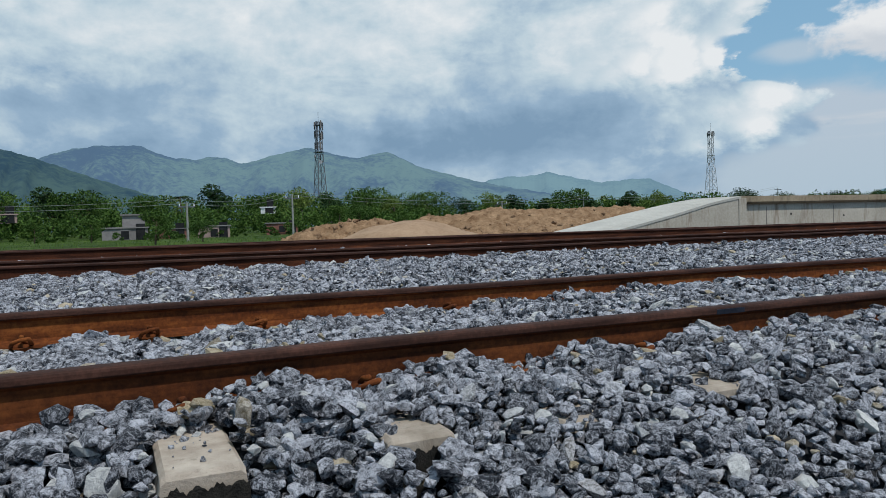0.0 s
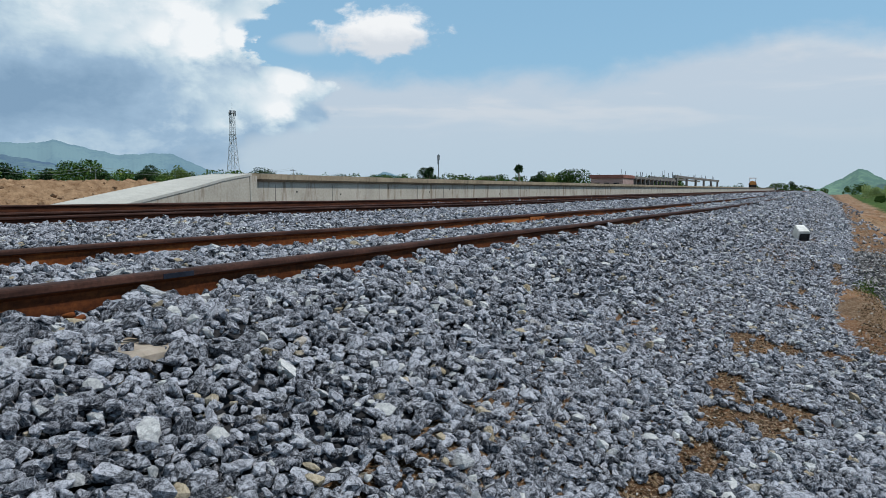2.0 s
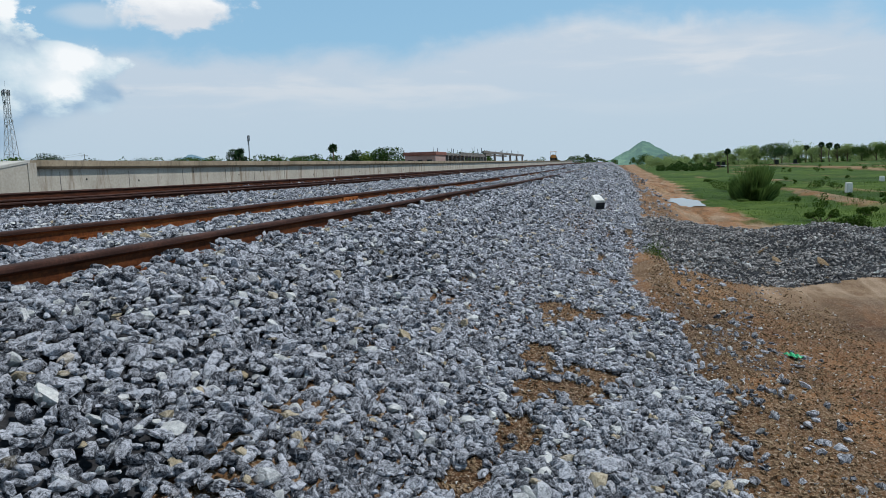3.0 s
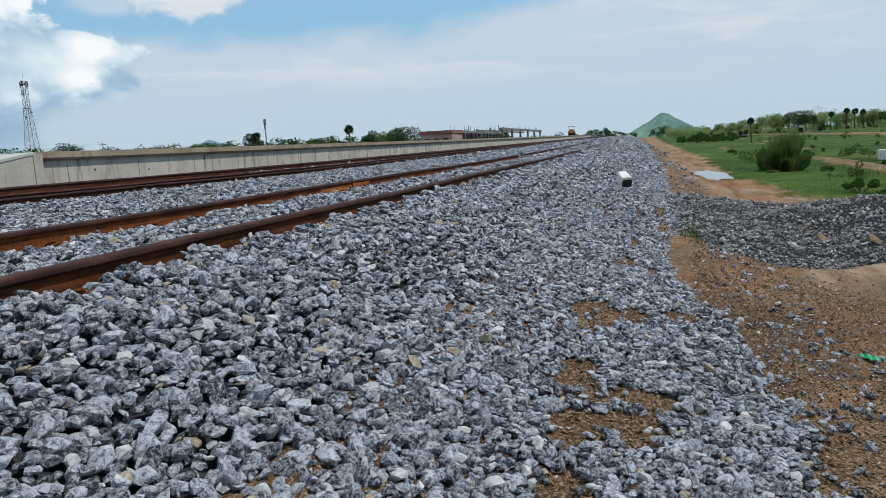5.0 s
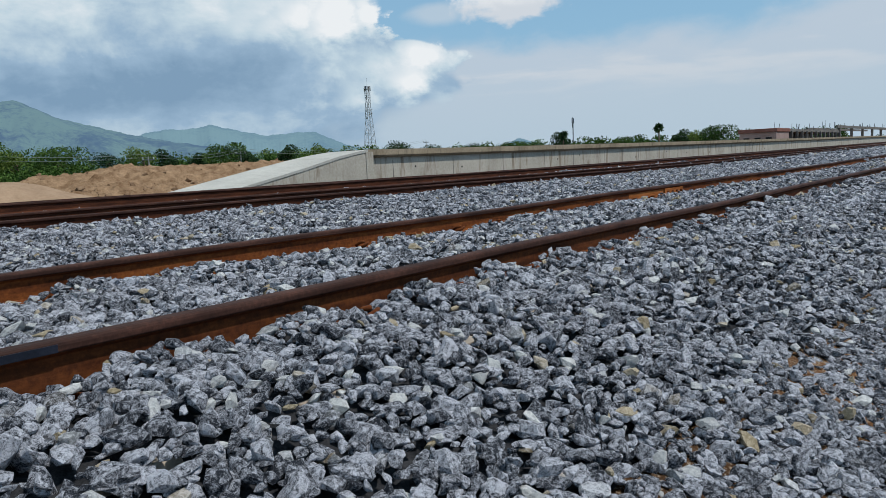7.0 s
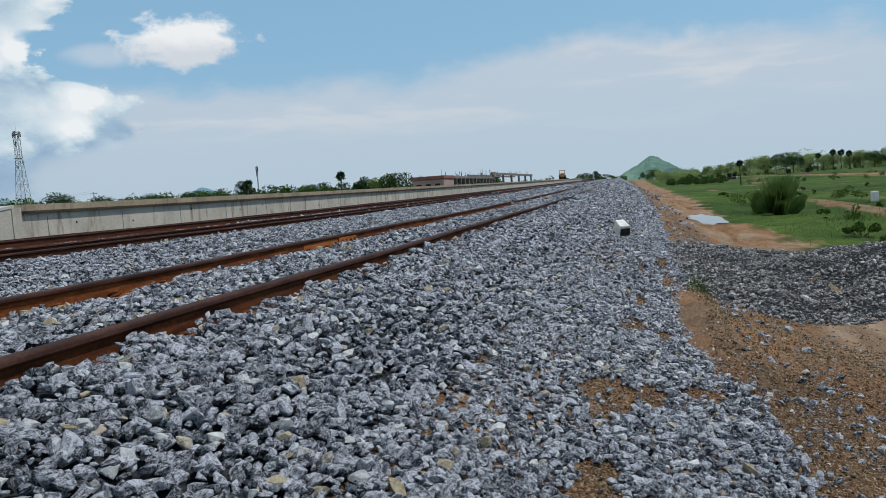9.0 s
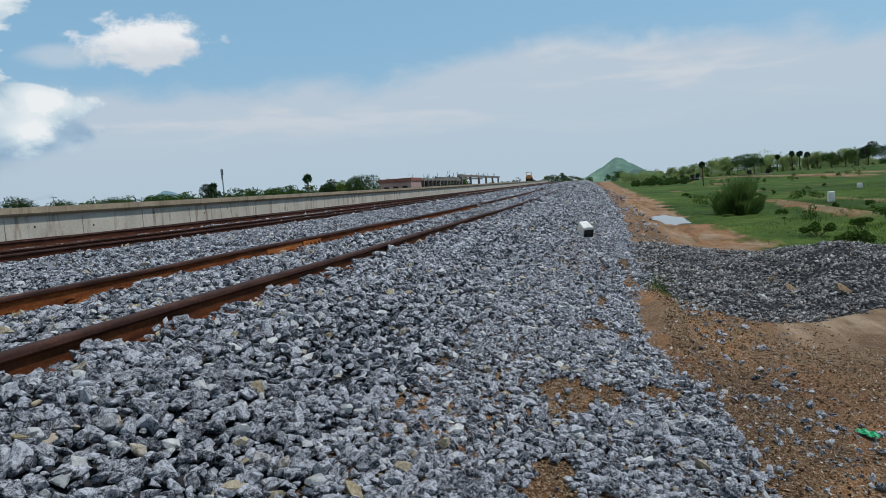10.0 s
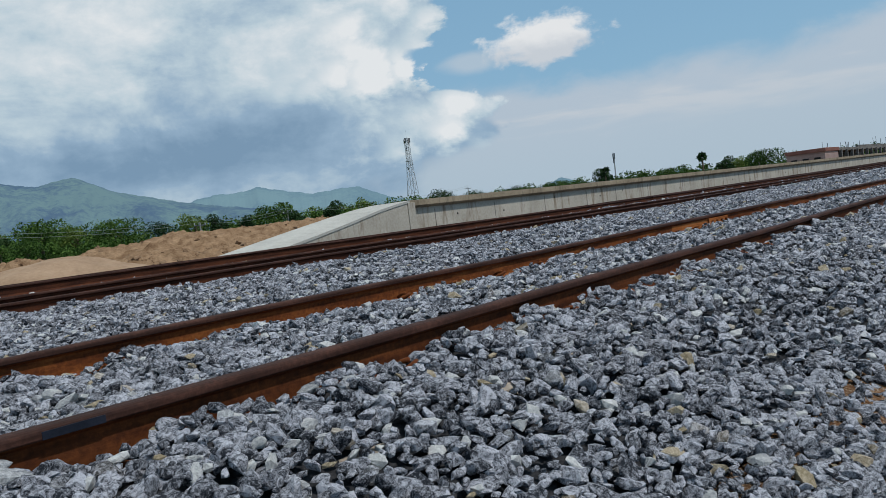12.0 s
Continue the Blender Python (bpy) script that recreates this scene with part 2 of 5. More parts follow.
SAND = simple("sand", (0.25, 0.165, 0.105), (0.36, 0.25, 0.165), 1.6, 0.95, relief=0.02)
SPOIL = simple("dug_earth", (0.12, 0.066, 0.034), (0.34, 0.225, 0.135), 2.2, 0.95, relief=0.08, rscale=7)
CLOD = simple("earth_clod", (0.10, 0.055, 0.03), (0.30, 0.20, 0.125), 3.0, 0.95, relief=0.03, rscale=12)
BARK = simple("bark", (0.06, 0.045, 0.03), (0.17, 0.13, 0.095), 5.0, 0.9, relief=0.02)
STEEL = simple("galvanised_steel", (0.26, 0.27, 0.29), (0.42, 0.43, 0.45), 1.5, 0.55, 0.4)
STEEL_DARK = simple("weathered_steel", (0.07, 0.08, 0.10), (0.16, 0.17, 0.19), 1.5, 0.6, 0.3)
POLE = simple("pole_concrete", (0.20, 0.20, 0.185), (0.32, 0.315, 0.295), 2.0)
WALL_GREY = simple("grey_render", (0.15, 0.14, 0.14), (0.27, 0.255, 0.25), 0.6)
WALL_PINK = simple("pink_paint", (0.28, 0.20, 0.185), (0.40, 0.30, 0.27), 0.6)
WALL_WHITE = simple("white_paint", (0.58, 0.60, 0.62), (0.76, 0.77, 0.78), 0.6)
BRICK_RED = simple("red_brick", (0.17, 0.075, 0.06), (0.27, 0.13, 0.105), 1.2)
ROOF_DARK = simple("roof_sheet", (0.07, 0.07, 0.075), (0.16, 0.15, 0.15), 0.8)
FRAME_CONC = simple("frame_concrete", (0.10, 0.095, 0.09), (0.22, 0.205, 0.19), 0.5)
# Near-black surface stands in for the unlit inside of openings.
DARK_PANE = simple("dark_opening", (0.01, 0.011, 0.012), (0.03, 0.03, 0.032), 1.0, 0.5)
MACHINE = simple("orange_paint", (0.42, 0.16, 0.03), (0.55, 0.24, 0.05), 2.0, 0.45)
TYRE = simple("black_rubber", (0.012, 0.012, 0.012), (0.035, 0.035, 0.035), 4.0, 0.8)
PLASTIC = simple("green_plastic", (0.0, 0.25, 0.09), (0.01, 0.42, 0.17), 12.0, 0.35)
CABLE = simple("cable", (0.16, 0.18, 0.17), (0.26, 0.28, 0.27), 0.5, 0.6)


def leaf_material(name, dark, light, thin=0.0):
    m, N, b = material(name, 0.6)
    isl = N.add("ShaderNodeNewGeometry").outputs["Random Per Island"]
    ob = N.add("ShaderNodeObjectInfo").outputs["Random"]
    p = place(N)
    f = N.math("ADD", N.math("MULTIPLY", isl, 0.5), N.math("ADD", N.math("MULTIPLY", N.noise(p, 0.09, 3), 0.45), N.math("MULTIPLY", ob, 0.22)))
    N.put(b.inputs["Base Color"], N.ramp(f, (0.2, dark), (0.9, light)))
    b.inputs["Specular IOR Level"].default_value = 0.05
    if thin:
        through_leaf = N.add("ShaderNodeBsdfTranslucent")
        N.put(through_leaf.inputs["Color"], N.ramp(f, (0.2, dark), (0.9, light)))
        both = N.add("ShaderNodeMixShader")
        N.put(both.inputs[0], thin)
        N.put(both.inputs[1], b.outputs[0])
        N.put(both.inputs[2], through_leaf.outputs[0])
        N.put(N.tree.nodes["Material Output"].inputs["Surface"], both.outputs[0])
    return m


LEAF = leaf_material("broad_leaves", (0.013, 0.036, 0.010), (0.078, 0.140, 0.030))
LEAF_LIGHT = leaf_material("light_leaves", (0.05, 0.09, 0.02), (0.17, 0.23, 0.055))
LEAF_DARK = leaf_material("dark_leaves", (0.010, 0.026, 0.013), (0.045, 0.085, 0.03))
REED = leaf_material("reed_leaves", (0.05, 0.095, 0.026), (0.17, 0.26, 0.07), 0.45)
# Lighter leaf copy: the sunlit look of far trees is put into the colour.
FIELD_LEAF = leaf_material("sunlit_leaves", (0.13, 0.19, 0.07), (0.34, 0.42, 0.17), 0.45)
GRASS_BLADE = leaf_material("grass_blades", (0.028, 0.062, 0.011), (0.10, 0.165, 0.030))


def ground_material():
    m, N, b = material("earth_and_grass", 0.95)
    p = place(N)
    x, y, z = N.split(p)
    n1, n2, n3 = N.noise(p, 0.45, 5), N.noise(p, 4.5, 5), N.noise(p, 45.0, 4)
    f = N.math("ADD", N.math("MULTIPLY", n1, 0.5), N.math("ADD", N.math("MULTIPLY", n2, 0.25), N.math("MULTIPLY", n3, 0.25)))
    earth = N.ramp(f, (0.40, (0.045, 0.021, 0.010)), (0.5, (0.095, 0.048, 0.021)), (0.60, (0.165, 0.098, 0.052)))
    red = N.math("MULTIPLY", N.step(N.noise(N.xyz(N.math("MULTIPLY", x, 0.35), y, 0.0), 1.5, 5, 0.65, 0.8), 0.46, 0.58), N.step(x, 3.5, 5.5))
    earth = N.mix(N.math("MULTIPLY", red, 0.9), earth, N.ramp(f, (0.40, (0.085, 0.032, 0.011)), (0.60, (0.235, 0.110, 0.042))))
    wet = N.ramp(f, (0.40, (0.13, 0.078, 0.043)), (0.60, (0.32, 0.225, 0.15)))
    road = N.math("MULTIPLY", N.math("MULTIPLY", N.step(N.math("ADD", y, off2(N, n1, 2.0)), -3.5, -4.2), N.step(N.math("ADD", x, off2(N, n1, 4.0)), 8.0, 11.0)), 0.9)
    track = N.noise(N.xyz(N.math("MULTIPLY", x, 0.12), N.math("MULTIPLY", y, 1.1), 2.0), 1.3, 5, 0.6, 0.6)
    wet = N.mix(N.step(track, 0.50, 0.38), wet, (0.13, 0.07, 0.032))
    wet = N.mix(N.math("MULTIPLY", N.step(track, 0.55, 0.68), 0.7), wet, (0.40, 0.30, 0.215))
    wet = N.mix(N.math("MULTIPLY", N.math("MULTIPLY", red, N.step(x, 16.0, 22.0)), 0.65), wet, (0.27, 0.125, 0.055))
    earth = N.mix(road, earth, wet)
    peb = N.math("ADD", N.math("MULTIPLY", N.noise(p, 62.0, 3, 0.6, 0.4), 0.6), N.math("MULTIPLY", N.noise(p, 170.0, 2, 0.6), 0.4))
    earth = N.mix(N.math("MULTIPLY", N.step(peb, 0.51, 0.60), N.math("SUBTRACT", 0.8, N.math("MULTIPLY", road, 0.65))), earth, (0.34, 0.275, 0.21))
    earth = N.mix(N.math("MULTIPLY", N.step(peb, 0.47, 0.38), N.math("SUBTRACT", 0.8, N.math("MULTIPLY", road, 0.6))), earth, (0.045, 0.024, 0.012))
    g = N.math("ADD", N.math("MULTIPLY", n1, 0.45), N.math("ADD", N.math("MULTIPLY", n2, 0.3), N.math("MULTIPLY", N.noise(p, 0.05, 3), 0.35)))
    grass = N.ramp(g, (0.40, (0.013, 0.030, 0.006)), (0.54, (0.033, 0.064, 0.009)), (0.68, (0.074, 0.112, 0.018)))
    margin = N.math("ADD", -5.9, N.math("MULTIPLY", N.math("MAXIMUM", N.math("SUBTRACT", x, 30.0), 0.0), -0.012))
    edge_r = N.math("SUBTRACT", margin, N.math("ADD", y, off2(N, n1, 3.2)))
    right = N.math("MULTIPLY", N.step(edge_r, -0.3, 0.3), N.step(N.math("ADD", x, off2(N, n1, 4.0)), 17.5, 19.5))
    left = N.step(N.math("ADD", y, off2(N, n1, 6.0)), 33.0, 40.0)
    back_l = N.math("MULTIPLY", N.step(y, 14.0, 18.0), N.step(N.math("ADD", x, off2(N, n1, 5.0)), 6.5, 3.0))
    mask = N.math("MAXIMUM", N.math("MAXIMUM", right, left), back_l)
    bare = N.math("MULTIPLY", N.step(N.noise(N.xyz(N.math("MULTIPLY", x, 0.18), y, 0.0), 0.16, 3), 0.6, 0.66), N.step(y, -9.0, -11.0))
    mask = N.math("MULTIPLY", mask, N.math("SUBTRACT", 1.0, N.math("MULTIPLY", bare, 0.75)))
    dist_ = N.math("ABSOLUTE", N.math("ADD", N.math("ADD", y, off2(N, n1, 1.6)), N.math("ADD", 11.3, N.math("MULTIPLY", N.math("SUBTRACT", x, 33.0), 0.05))))
    strip = N.math("MULTIPLY", N.step(dist_, 0.75, 0.45), N.math("MULTIPLY", N.step(x, 27.0, 30.0), N.step(x, 52.0, 44.0)))
    strip2 = N.math("MULTIPLY", N.step(N.math("ABSOLUTE", N.math("ADD", N.math("ADD", y, off2(N, n1, 2.0)), 35.0)), 1.6, 1.0), N.step(x, 95.0, 105.0))
    mask = N.math("MULTIPLY", mask, N.math("SUBTRACT", 1.0, N.math("MULTIPLY", N.math("MAXIMUM", strip, strip2), 0.85)))
    N.put(b.inputs["Base Color"], N.mix(mask, earth, grass))
    bump(N, b, N.math("ADD", n2, N.math("MULTIPLY", peb, 0.6)), 1.0, 0.03)
    return m


GROUND = ground_material()


# Haze is put in as bluish glow; noise patches paint cloud shadow and sun.
def hazy_hill_material(name, dark, light, haze_glow, amount):
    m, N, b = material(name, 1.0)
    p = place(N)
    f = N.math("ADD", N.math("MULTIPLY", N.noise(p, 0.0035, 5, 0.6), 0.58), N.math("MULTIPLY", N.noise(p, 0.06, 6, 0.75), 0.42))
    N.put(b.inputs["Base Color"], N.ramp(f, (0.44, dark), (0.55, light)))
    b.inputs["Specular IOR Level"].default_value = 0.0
    N.put(b.inputs["Emission Color"], haze_glow)
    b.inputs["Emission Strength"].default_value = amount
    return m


# Painted haze: bluish base colours and glow, strongest on the far range.
HILL_NEAR = hazy_hill_material("wooded_hill_near", (0.005, 0.015, 0.024), (0.036, 0.058, 0.044), (0.10, 0.20, 0.29), 0.30)
HILL_MID = hazy_hill_material("wooded_hill", (0.005, 0.016, 0.032), (0.062, 0.098, 0.068), (0.15, 0.25, 0.38), 0.58)
HILL_GREEN = hazy_hill_material("small_green_hill", (0.02, 0.05, 0.03), (0.10, 0.16, 0.085), (0.20, 0.33, 0.35), 0.42)
HILL_FAR = hazy_hill_material("wooded_hill_far", (0.025, 0.05, 0.055), (0.06, 0.095, 0.085), (0.20, 0.33, 0.45), 0.62)

WATER, N_, b_ = material("puddle_water", 0.04)
b_.inputs["Base Color"].default_value = (0.10, 0.085, 0.06, 1)
bump(N_, b_, N_.noise(place(N_), 3.0, 2), 0.05, 0.01)


# ---- building helpers ----
def link(name, bm, mats, parent=None, smooth=False):
    me = bpy.data.meshes.new(name)
    bm.normal_update()
    bm.to_mesh(me)
    bm.free()
    for m in (mats if isinstance(mats, (list, tuple)) else [mats]):
        me.materials.append(m)
    if smooth:
        me.polygons.foreach_set("use_smooth", [True] * len(me.polygons))
    ob = new(name, me)
    ob.parent = parent
    return ob


def part(name, bm, mat, parent, label="", smooth=False):
    return tagged(link(name, bm, mat, parent, smooth), label)


def thing(name, label, category, at=(0, 0, 0), group="", kind="", turn=0):
    ob = new(name)
    ob.matrix_basis = pose(*at, 0, 0, turn)
    return tagged(ob, label, category, group, kind)


def arrays(name, verts, faces, mat, parent=None, smooth=False):
    """A mesh from numpy arrays of triangles or quads."""
    k = faces.shape[1]
    me = bpy.data.meshes.new(name)
    me.vertices.add(len(verts))
    me.vertices.foreach_set("co", np.ascontiguousarray(verts, np.float32).ravel())
    me.loops.add(faces.size)
    me.loops.foreach_set("vertex_index", np.ascontiguousarray(faces, np.int32).ravel())
    me.polygons.add(len(faces))
    me.polygons.foreach_set("loop_start", np.arange(0, faces.size, k, dtype=np.int32))
    me.polygons.foreach_set("use_smooth", np.full(len(faces), smooth))
    me.update(calc_edges=True)
    me.materials.append(mat)
    ob = new(name, me)
    ob.parent = parent
    return ob


def add_box(bm, c, s, bevel=0.0, turn=0.0, mat=0):
    """A box of size s centred at c, turned about z (degrees), with bevelled edges."""
    got = bmesh.ops.create_cube(bm, size=1)["verts"]
    m = pose(*c, 0, 0, turn)
    for v in got:
        v.co = m @ Vector((v.co.x * s[0], v.co.y * s[1], v.co.z * s[2]))
    faces = {f for v in got for f in v.link_faces}
    for f in faces:
        f.material_index = mat
    if bevel:
        bmesh.ops.bevel(bm, geom=list({e for v in got for e in v.link_edges}), offset=bevel, segments=2, affect="EDGES", profile=0.6)


def add_tube(bm, pts, radii, n=6):
    """A tapered tube along pts, closed at its ends."""
    rings = []
    pts = [Vector(p) for p in pts]
    for i, p in enumerate(pts):
        d = (pts[min(i + 1, len(pts) - 1)] - pts[max(i - 1, 0)]).normalized()
        u = d.orthogonal().normalized() if i == 0 else (u - d * u.dot(d)).normalized()
        w = d.cross(u)
        r = radii[i] if isinstance(radii, (list, tuple)) else radii
        rings.append([bm.verts.new(p + u * r * math.cos(6.2832 * k / n) + w * r * math.sin(6.2832 * k / n)) for k in range(n)])
    for a, b in zip(rings, rings[1:]):
        for k in range(n):
            bm.faces.new((a[k], a[(k + 1) % n], b[(k + 1) % n], b[k]))
    bm.faces.new(rings[0][::-1])
    bm.faces.new(rings[-1])


def boxes(*items, bevel=0.0):
    bm = bmesh.new()
    for c, s, *t in items:
        add_box(bm, c, s, bevel, *(t or [0.0]))
    return bm


def tubes(*items, n=6):
    bm = bmesh.new()
    for pts, r in items:
        add_tube(bm, pts, r, n)
    return bm


def sway(x):
    """The line bends gently to the left in the distance."""
    d = np.maximum(np.asarray(x, float) - 22.0, 0.0)
    return 0.017 * d * d / (d + 18.0)


def rise(x):
    """and climbs a little."""
    d = np.maximum(np.asarray(x, float) - 18.0, 0.0)
    return 0.0052 * d * d / (d + 12.0)


def wave(x, y, k, seed=0.0):
    """A smooth pseudo-random field of about -1 to 1, for arrays."""
    x, y = np.asarray(x, float), np.asarray(y, float)
    return (np.sin(x * k * 1.0 + y * k * 0.63 + seed) * np.sin(y * k * 1.27 - x * k * 0.41 + seed * 1.7)
            + 0.6 * np.sin(x * k * 2.13 - y * k * 1.71 + seed * 2.3) * np.cos(y * k * 2.41 + x * k * 0.9 + seed)
            + 0.35 * np.sin(x * k * 4.3 + y * k * 3.9 + seed * 3.1)) / 1.5


# ---- plan: rails along x, the near rail's head at y = 0, z = 0 ----
GAUGE = 1.745
Y2, Z2 = 6.46, 0.046
Y3, Z3 = 10.57, 0.12
PITCH, FIRST = 0.56, 0.185
SX0 = FIRST
FACE, TOP = 13.2, 0.95


def shoulder(x):
    return -0.35 - 0.75 * np.clip(np.asarray(x, float) / 18.0, -0.05, 1.0) - 0.0045 * np.maximum(np.asarray(x, float) - 18, 0)


def slope_z(x, y):
    """Height of the ballast's side slope and the earth at its foot."""
    d = np.maximum(shoulder(x) - y, 0.0)
    z = -0.15 - np.where(d < 1.25, 0.5 * d, 0.625 + 0.24 * (d - 1.25))
    z = np.maximum(z, -1.4) + rise(x) * np.clip(1.2 - d / 4, 0, 1)
    return z


def bed_z(x, y):
    """Height of the ballast."""
    x, y = np.asarray(x, float), np.asarray(y, float) - sway(x)
    z = slope_z(x, y)
    crib = np.cos((x - FIRST) / PITCH * 2 * np.pi)
    side = np.clip((y + 0.5) / 0.4, 0, 1)
    z = z + np.where(y > shoulder(x), 0.05 * side - 0.028 * crib * side, 0.0)
    gap = np.clip((y - 0.15) / 0.3, 0, 1) * np.clip((GAUGE - 0.05 - y) / 0.3, 0, 1)
    z = z + gap * (0.005 + 0.03 * wave(x, y * 0.3, 2.6, 1.0)) - 0.035 * np.clip((y - 1.1) / 0.4, 0, 1) * np.clip((2.0 - y) / 0.2, 0, 1) * (1.3 + 0.7 * wave(x, 0 * y, 2.4, 3.0))
    z = z + 0.02 * wave(x, y * 0.2, 1.9, 4.0) * (np.abs(y - GAUGE) < 0.8)
    z = z - 0.02 * np.clip((1.0 - x) / 0.5, 0, 1) * np.clip((y - 1.1) / 0.3, 0, 1) * np.clip((2.0 - y) / 0.2, 0, 1)
    z = z - 0.05 * np.clip((0.15 - x) / 0.25, 0, 1) * np.exp(-((y + 0.14) / 0.20) ** 2)
    dip = np.clip((0.36 - np.abs(x - 0.185)) / 0.2, 0, 1) * np.exp(-((y + 0.62) / 0.16) ** 2)
    z = z - 0.055 * dip
    z = z + np.clip((y - 2.6) / 2.6, 0, 1) * 0.045 - np.clip((y - 5.7) / 0.6, 0, 1) * 0.075 + np.clip((y - 8.6) / 1.5, 0, 1) * 0.04
    z = z - 0.30 * np.clip((y - 12.4) / 2.2, 0, 1)
    return z + np.where(y > -2, 0.018, 0.03) * wave(x, y, 2.2, 2.0) + np.where(y > shoulder(x), rise(x) * 0.0, 0.0)


def bare(x, y):
    """More than 0 where the earth shows through the ballast's foot."""
    y = y - sway(x)
    edge_y = -2.76 - 0.10 * np.exp(-((x - 5.2) / 1.6) ** 2) - 0.012 * np.maximum(x - 20, 0) + 0.12 * wave(x, y, 1.3, 6.0) + 0.08 * wave(x, y, 4.1, 2.0)
    b = (edge_y - y) * 3.0
    for px, py, rx, ry in ((4.72, -1.93, 0.30, 0.13), (4.66, -2.25, 0.16, 0.30), (4.12, -1.98, 0.22, 0.16), (4.28, -2.22, 0.20, 0.12), (3.55, -1.98, 0.30, 0.10), (3.0, -1.86, 0.20, 0.09),
                           (5.98, -1.94, 0.42, 0.16), (6.2, -2.2, 0.30, 0.10), (6.45, -2.5, 0.16, 0.14), (8.2, -2.08, 0.30, 0.13), (9.5, -2.15, 0.35, 0.06), (8.05, -2.31, 0.22, 0.07),
                           (11.3, -2.5, 0.8, 0.07), (13.6, -2.5, 1.4, 0.09), (16.4, -2.55, 1.2, 0.08), (12.4, -2.2, 0.5, 0.05)):
        q = 1.0 - np.sqrt(((x - px) / rx) ** 2 + ((y - py) / ry) ** 2) + 0.35 * wave(x, y, 5.5, px) + 0.22 * wave(x, y, 13.0, py)
        b = np.maximum(b, q)
    return b


# ---- ground: one sheet to the horizon ----
def ground_z(x, y):
    yr = y - sway(x)
    z = slope_z(x, yr) - 0.012
    z = np.where(yr > shoulder(x) - 1.0, np.minimum(z, -0.5 + 0 * z), z)
    z = z + 0.03 * wave(x, y, 1.1, 3.0) * np.clip((-2.6 - yr) / 1.0, 0, 1) + 0.012 * wave(x, y, 5.0, 1.0) * np.clip((-1.6 - yr), 0, 1)
    rut = np.exp(-((yr + 4.4 - 0.3 * wave(x, 0 * x, 0.3)) / 0.35) ** 2) * np.clip((x - 18) / 4, 0, 1) * np.clip((120 - x) / 40, 0, 1)
    z = z - 0.07 * rut
    bluff = np.exp(-((x - 9.1) / 1.7) ** 2) * np.clip((yr + 2.95 + 0.06 * wave(x, y, 2.7, 1.0)) / 0.05, 0, 1) * np.exp(-(np.maximum(yr + 2.8, 0) / 0.25) ** 2)
    z = z + 0.13 * bluff
    churn = np.clip((x - 17) / 4, 0, 1) * np.clip((90 - x) / 30, 0, 1) * np.clip((-3.0 - yr) / 0.4, 0, 1) * np.clip((yr + 7.0) / 0.8, 0, 1)
    z = z + churn * (0.055 * wave(x * 0.45, y, 2.3, 7.0) + 0.035 * wave(x * 0.5, y, 5.5, 2.0))
    z = z - 0.20 * np.clip((-yr - 7.0) / 5.0, 0, 1)
    bank = np.exp(-((yr + 11.5 + 0.05 * (x - 33)) / 0.8) ** 2) * np.clip((x - 24) / 5, 0, 1) * np.clip((60 - x) / 15, 0, 1)
    z = z + 0.25 * bank
    far_bank = np.clip((-yr - 34.0) / 2.0, 0, 1) * np.clip((x - 90) / 30, 0, 1)
    z = z + 0.5 * far_bank
    pud = np.sqrt(((x - 34.2) / 4.6) ** 2 + ((yr + 5.25) / 0.85) ** 2)
    z = np.where(pud < 1.6, np.minimum(z, -1.46 + 0.06 * np.clip(pud - 0.55, 0, 2) + 0.04 * wave(x, y, 1.6, 5.0)), z)
    left = np.clip((yr - 12.8) / 3.0, 0, 1)
    z = np.where(yr > 12.0, -0.35 * (1 - left) - 0.6 * left + 0.05 * wave(x, y, 0.5, 8.0), z)
    return z


def spans(*runs):
    return np.unique(np.concatenate([np.linspace(a, b, n) for a, b, n in runs]))


gx = spans((-3500, -200, 8), (-200, -20, 10), (-20, -3, 12), (-3, 22, 230), (22, 60, 120), (60, 260, 70), (260, 600, 18), (600, 3800, 10))
gy = spans((-3500, -300, 8), (-300, -60, 25), (-60, -14, 60), (-14, -1.2, 150), (-1.2, 12, 6), (12, 60, 60), (60, 300, 25), (300, 3500, 8))
GX, GY = np.meshgrid(gx, gy, indexing="ij")


def sheet(name, X, Y, Z, mat, parent=None, smooth=True):
    nx, ny = X.shape
    idx = np.arange(nx * ny).reshape(nx, ny)
    f = np.stack([idx[:-1, :-1], idx[1:, :-1], idx[1:, 1:], idx[:-1, 1:]], -1).reshape(-1, 4)
    return arrays(name, np.stack([X, Y, Z], -1).reshape(-1, 3), f, mat, parent, smooth)


tagged(sheet("ground", GX, GY, ground_z(GX, GY), GROUND), "reddish-brown earth and green grass fields beside the railway", "ground", kind="structure")

# puddle
ang = np.linspace(0, 2 * np.pi, 60, endpoint=False)
bm = bmesh.new()
bm.faces.new([bm.verts.new((34.2 + math.cos(t) * (4.3 + 0.5 * math.sin(3 * t + 1) + 0.3 * math.sin(7 * t)), -5.05 + math.sin(t) * (0.62 + 0.14 * math.sin(2 * t) + 0.1 * math.sin(5 * t + 2)), -1.425)) for t in ang])
tagged(link("water", bm, WATER), "shallow muddy puddle reflecting the sky on the earth road", "puddle", kind="structure")

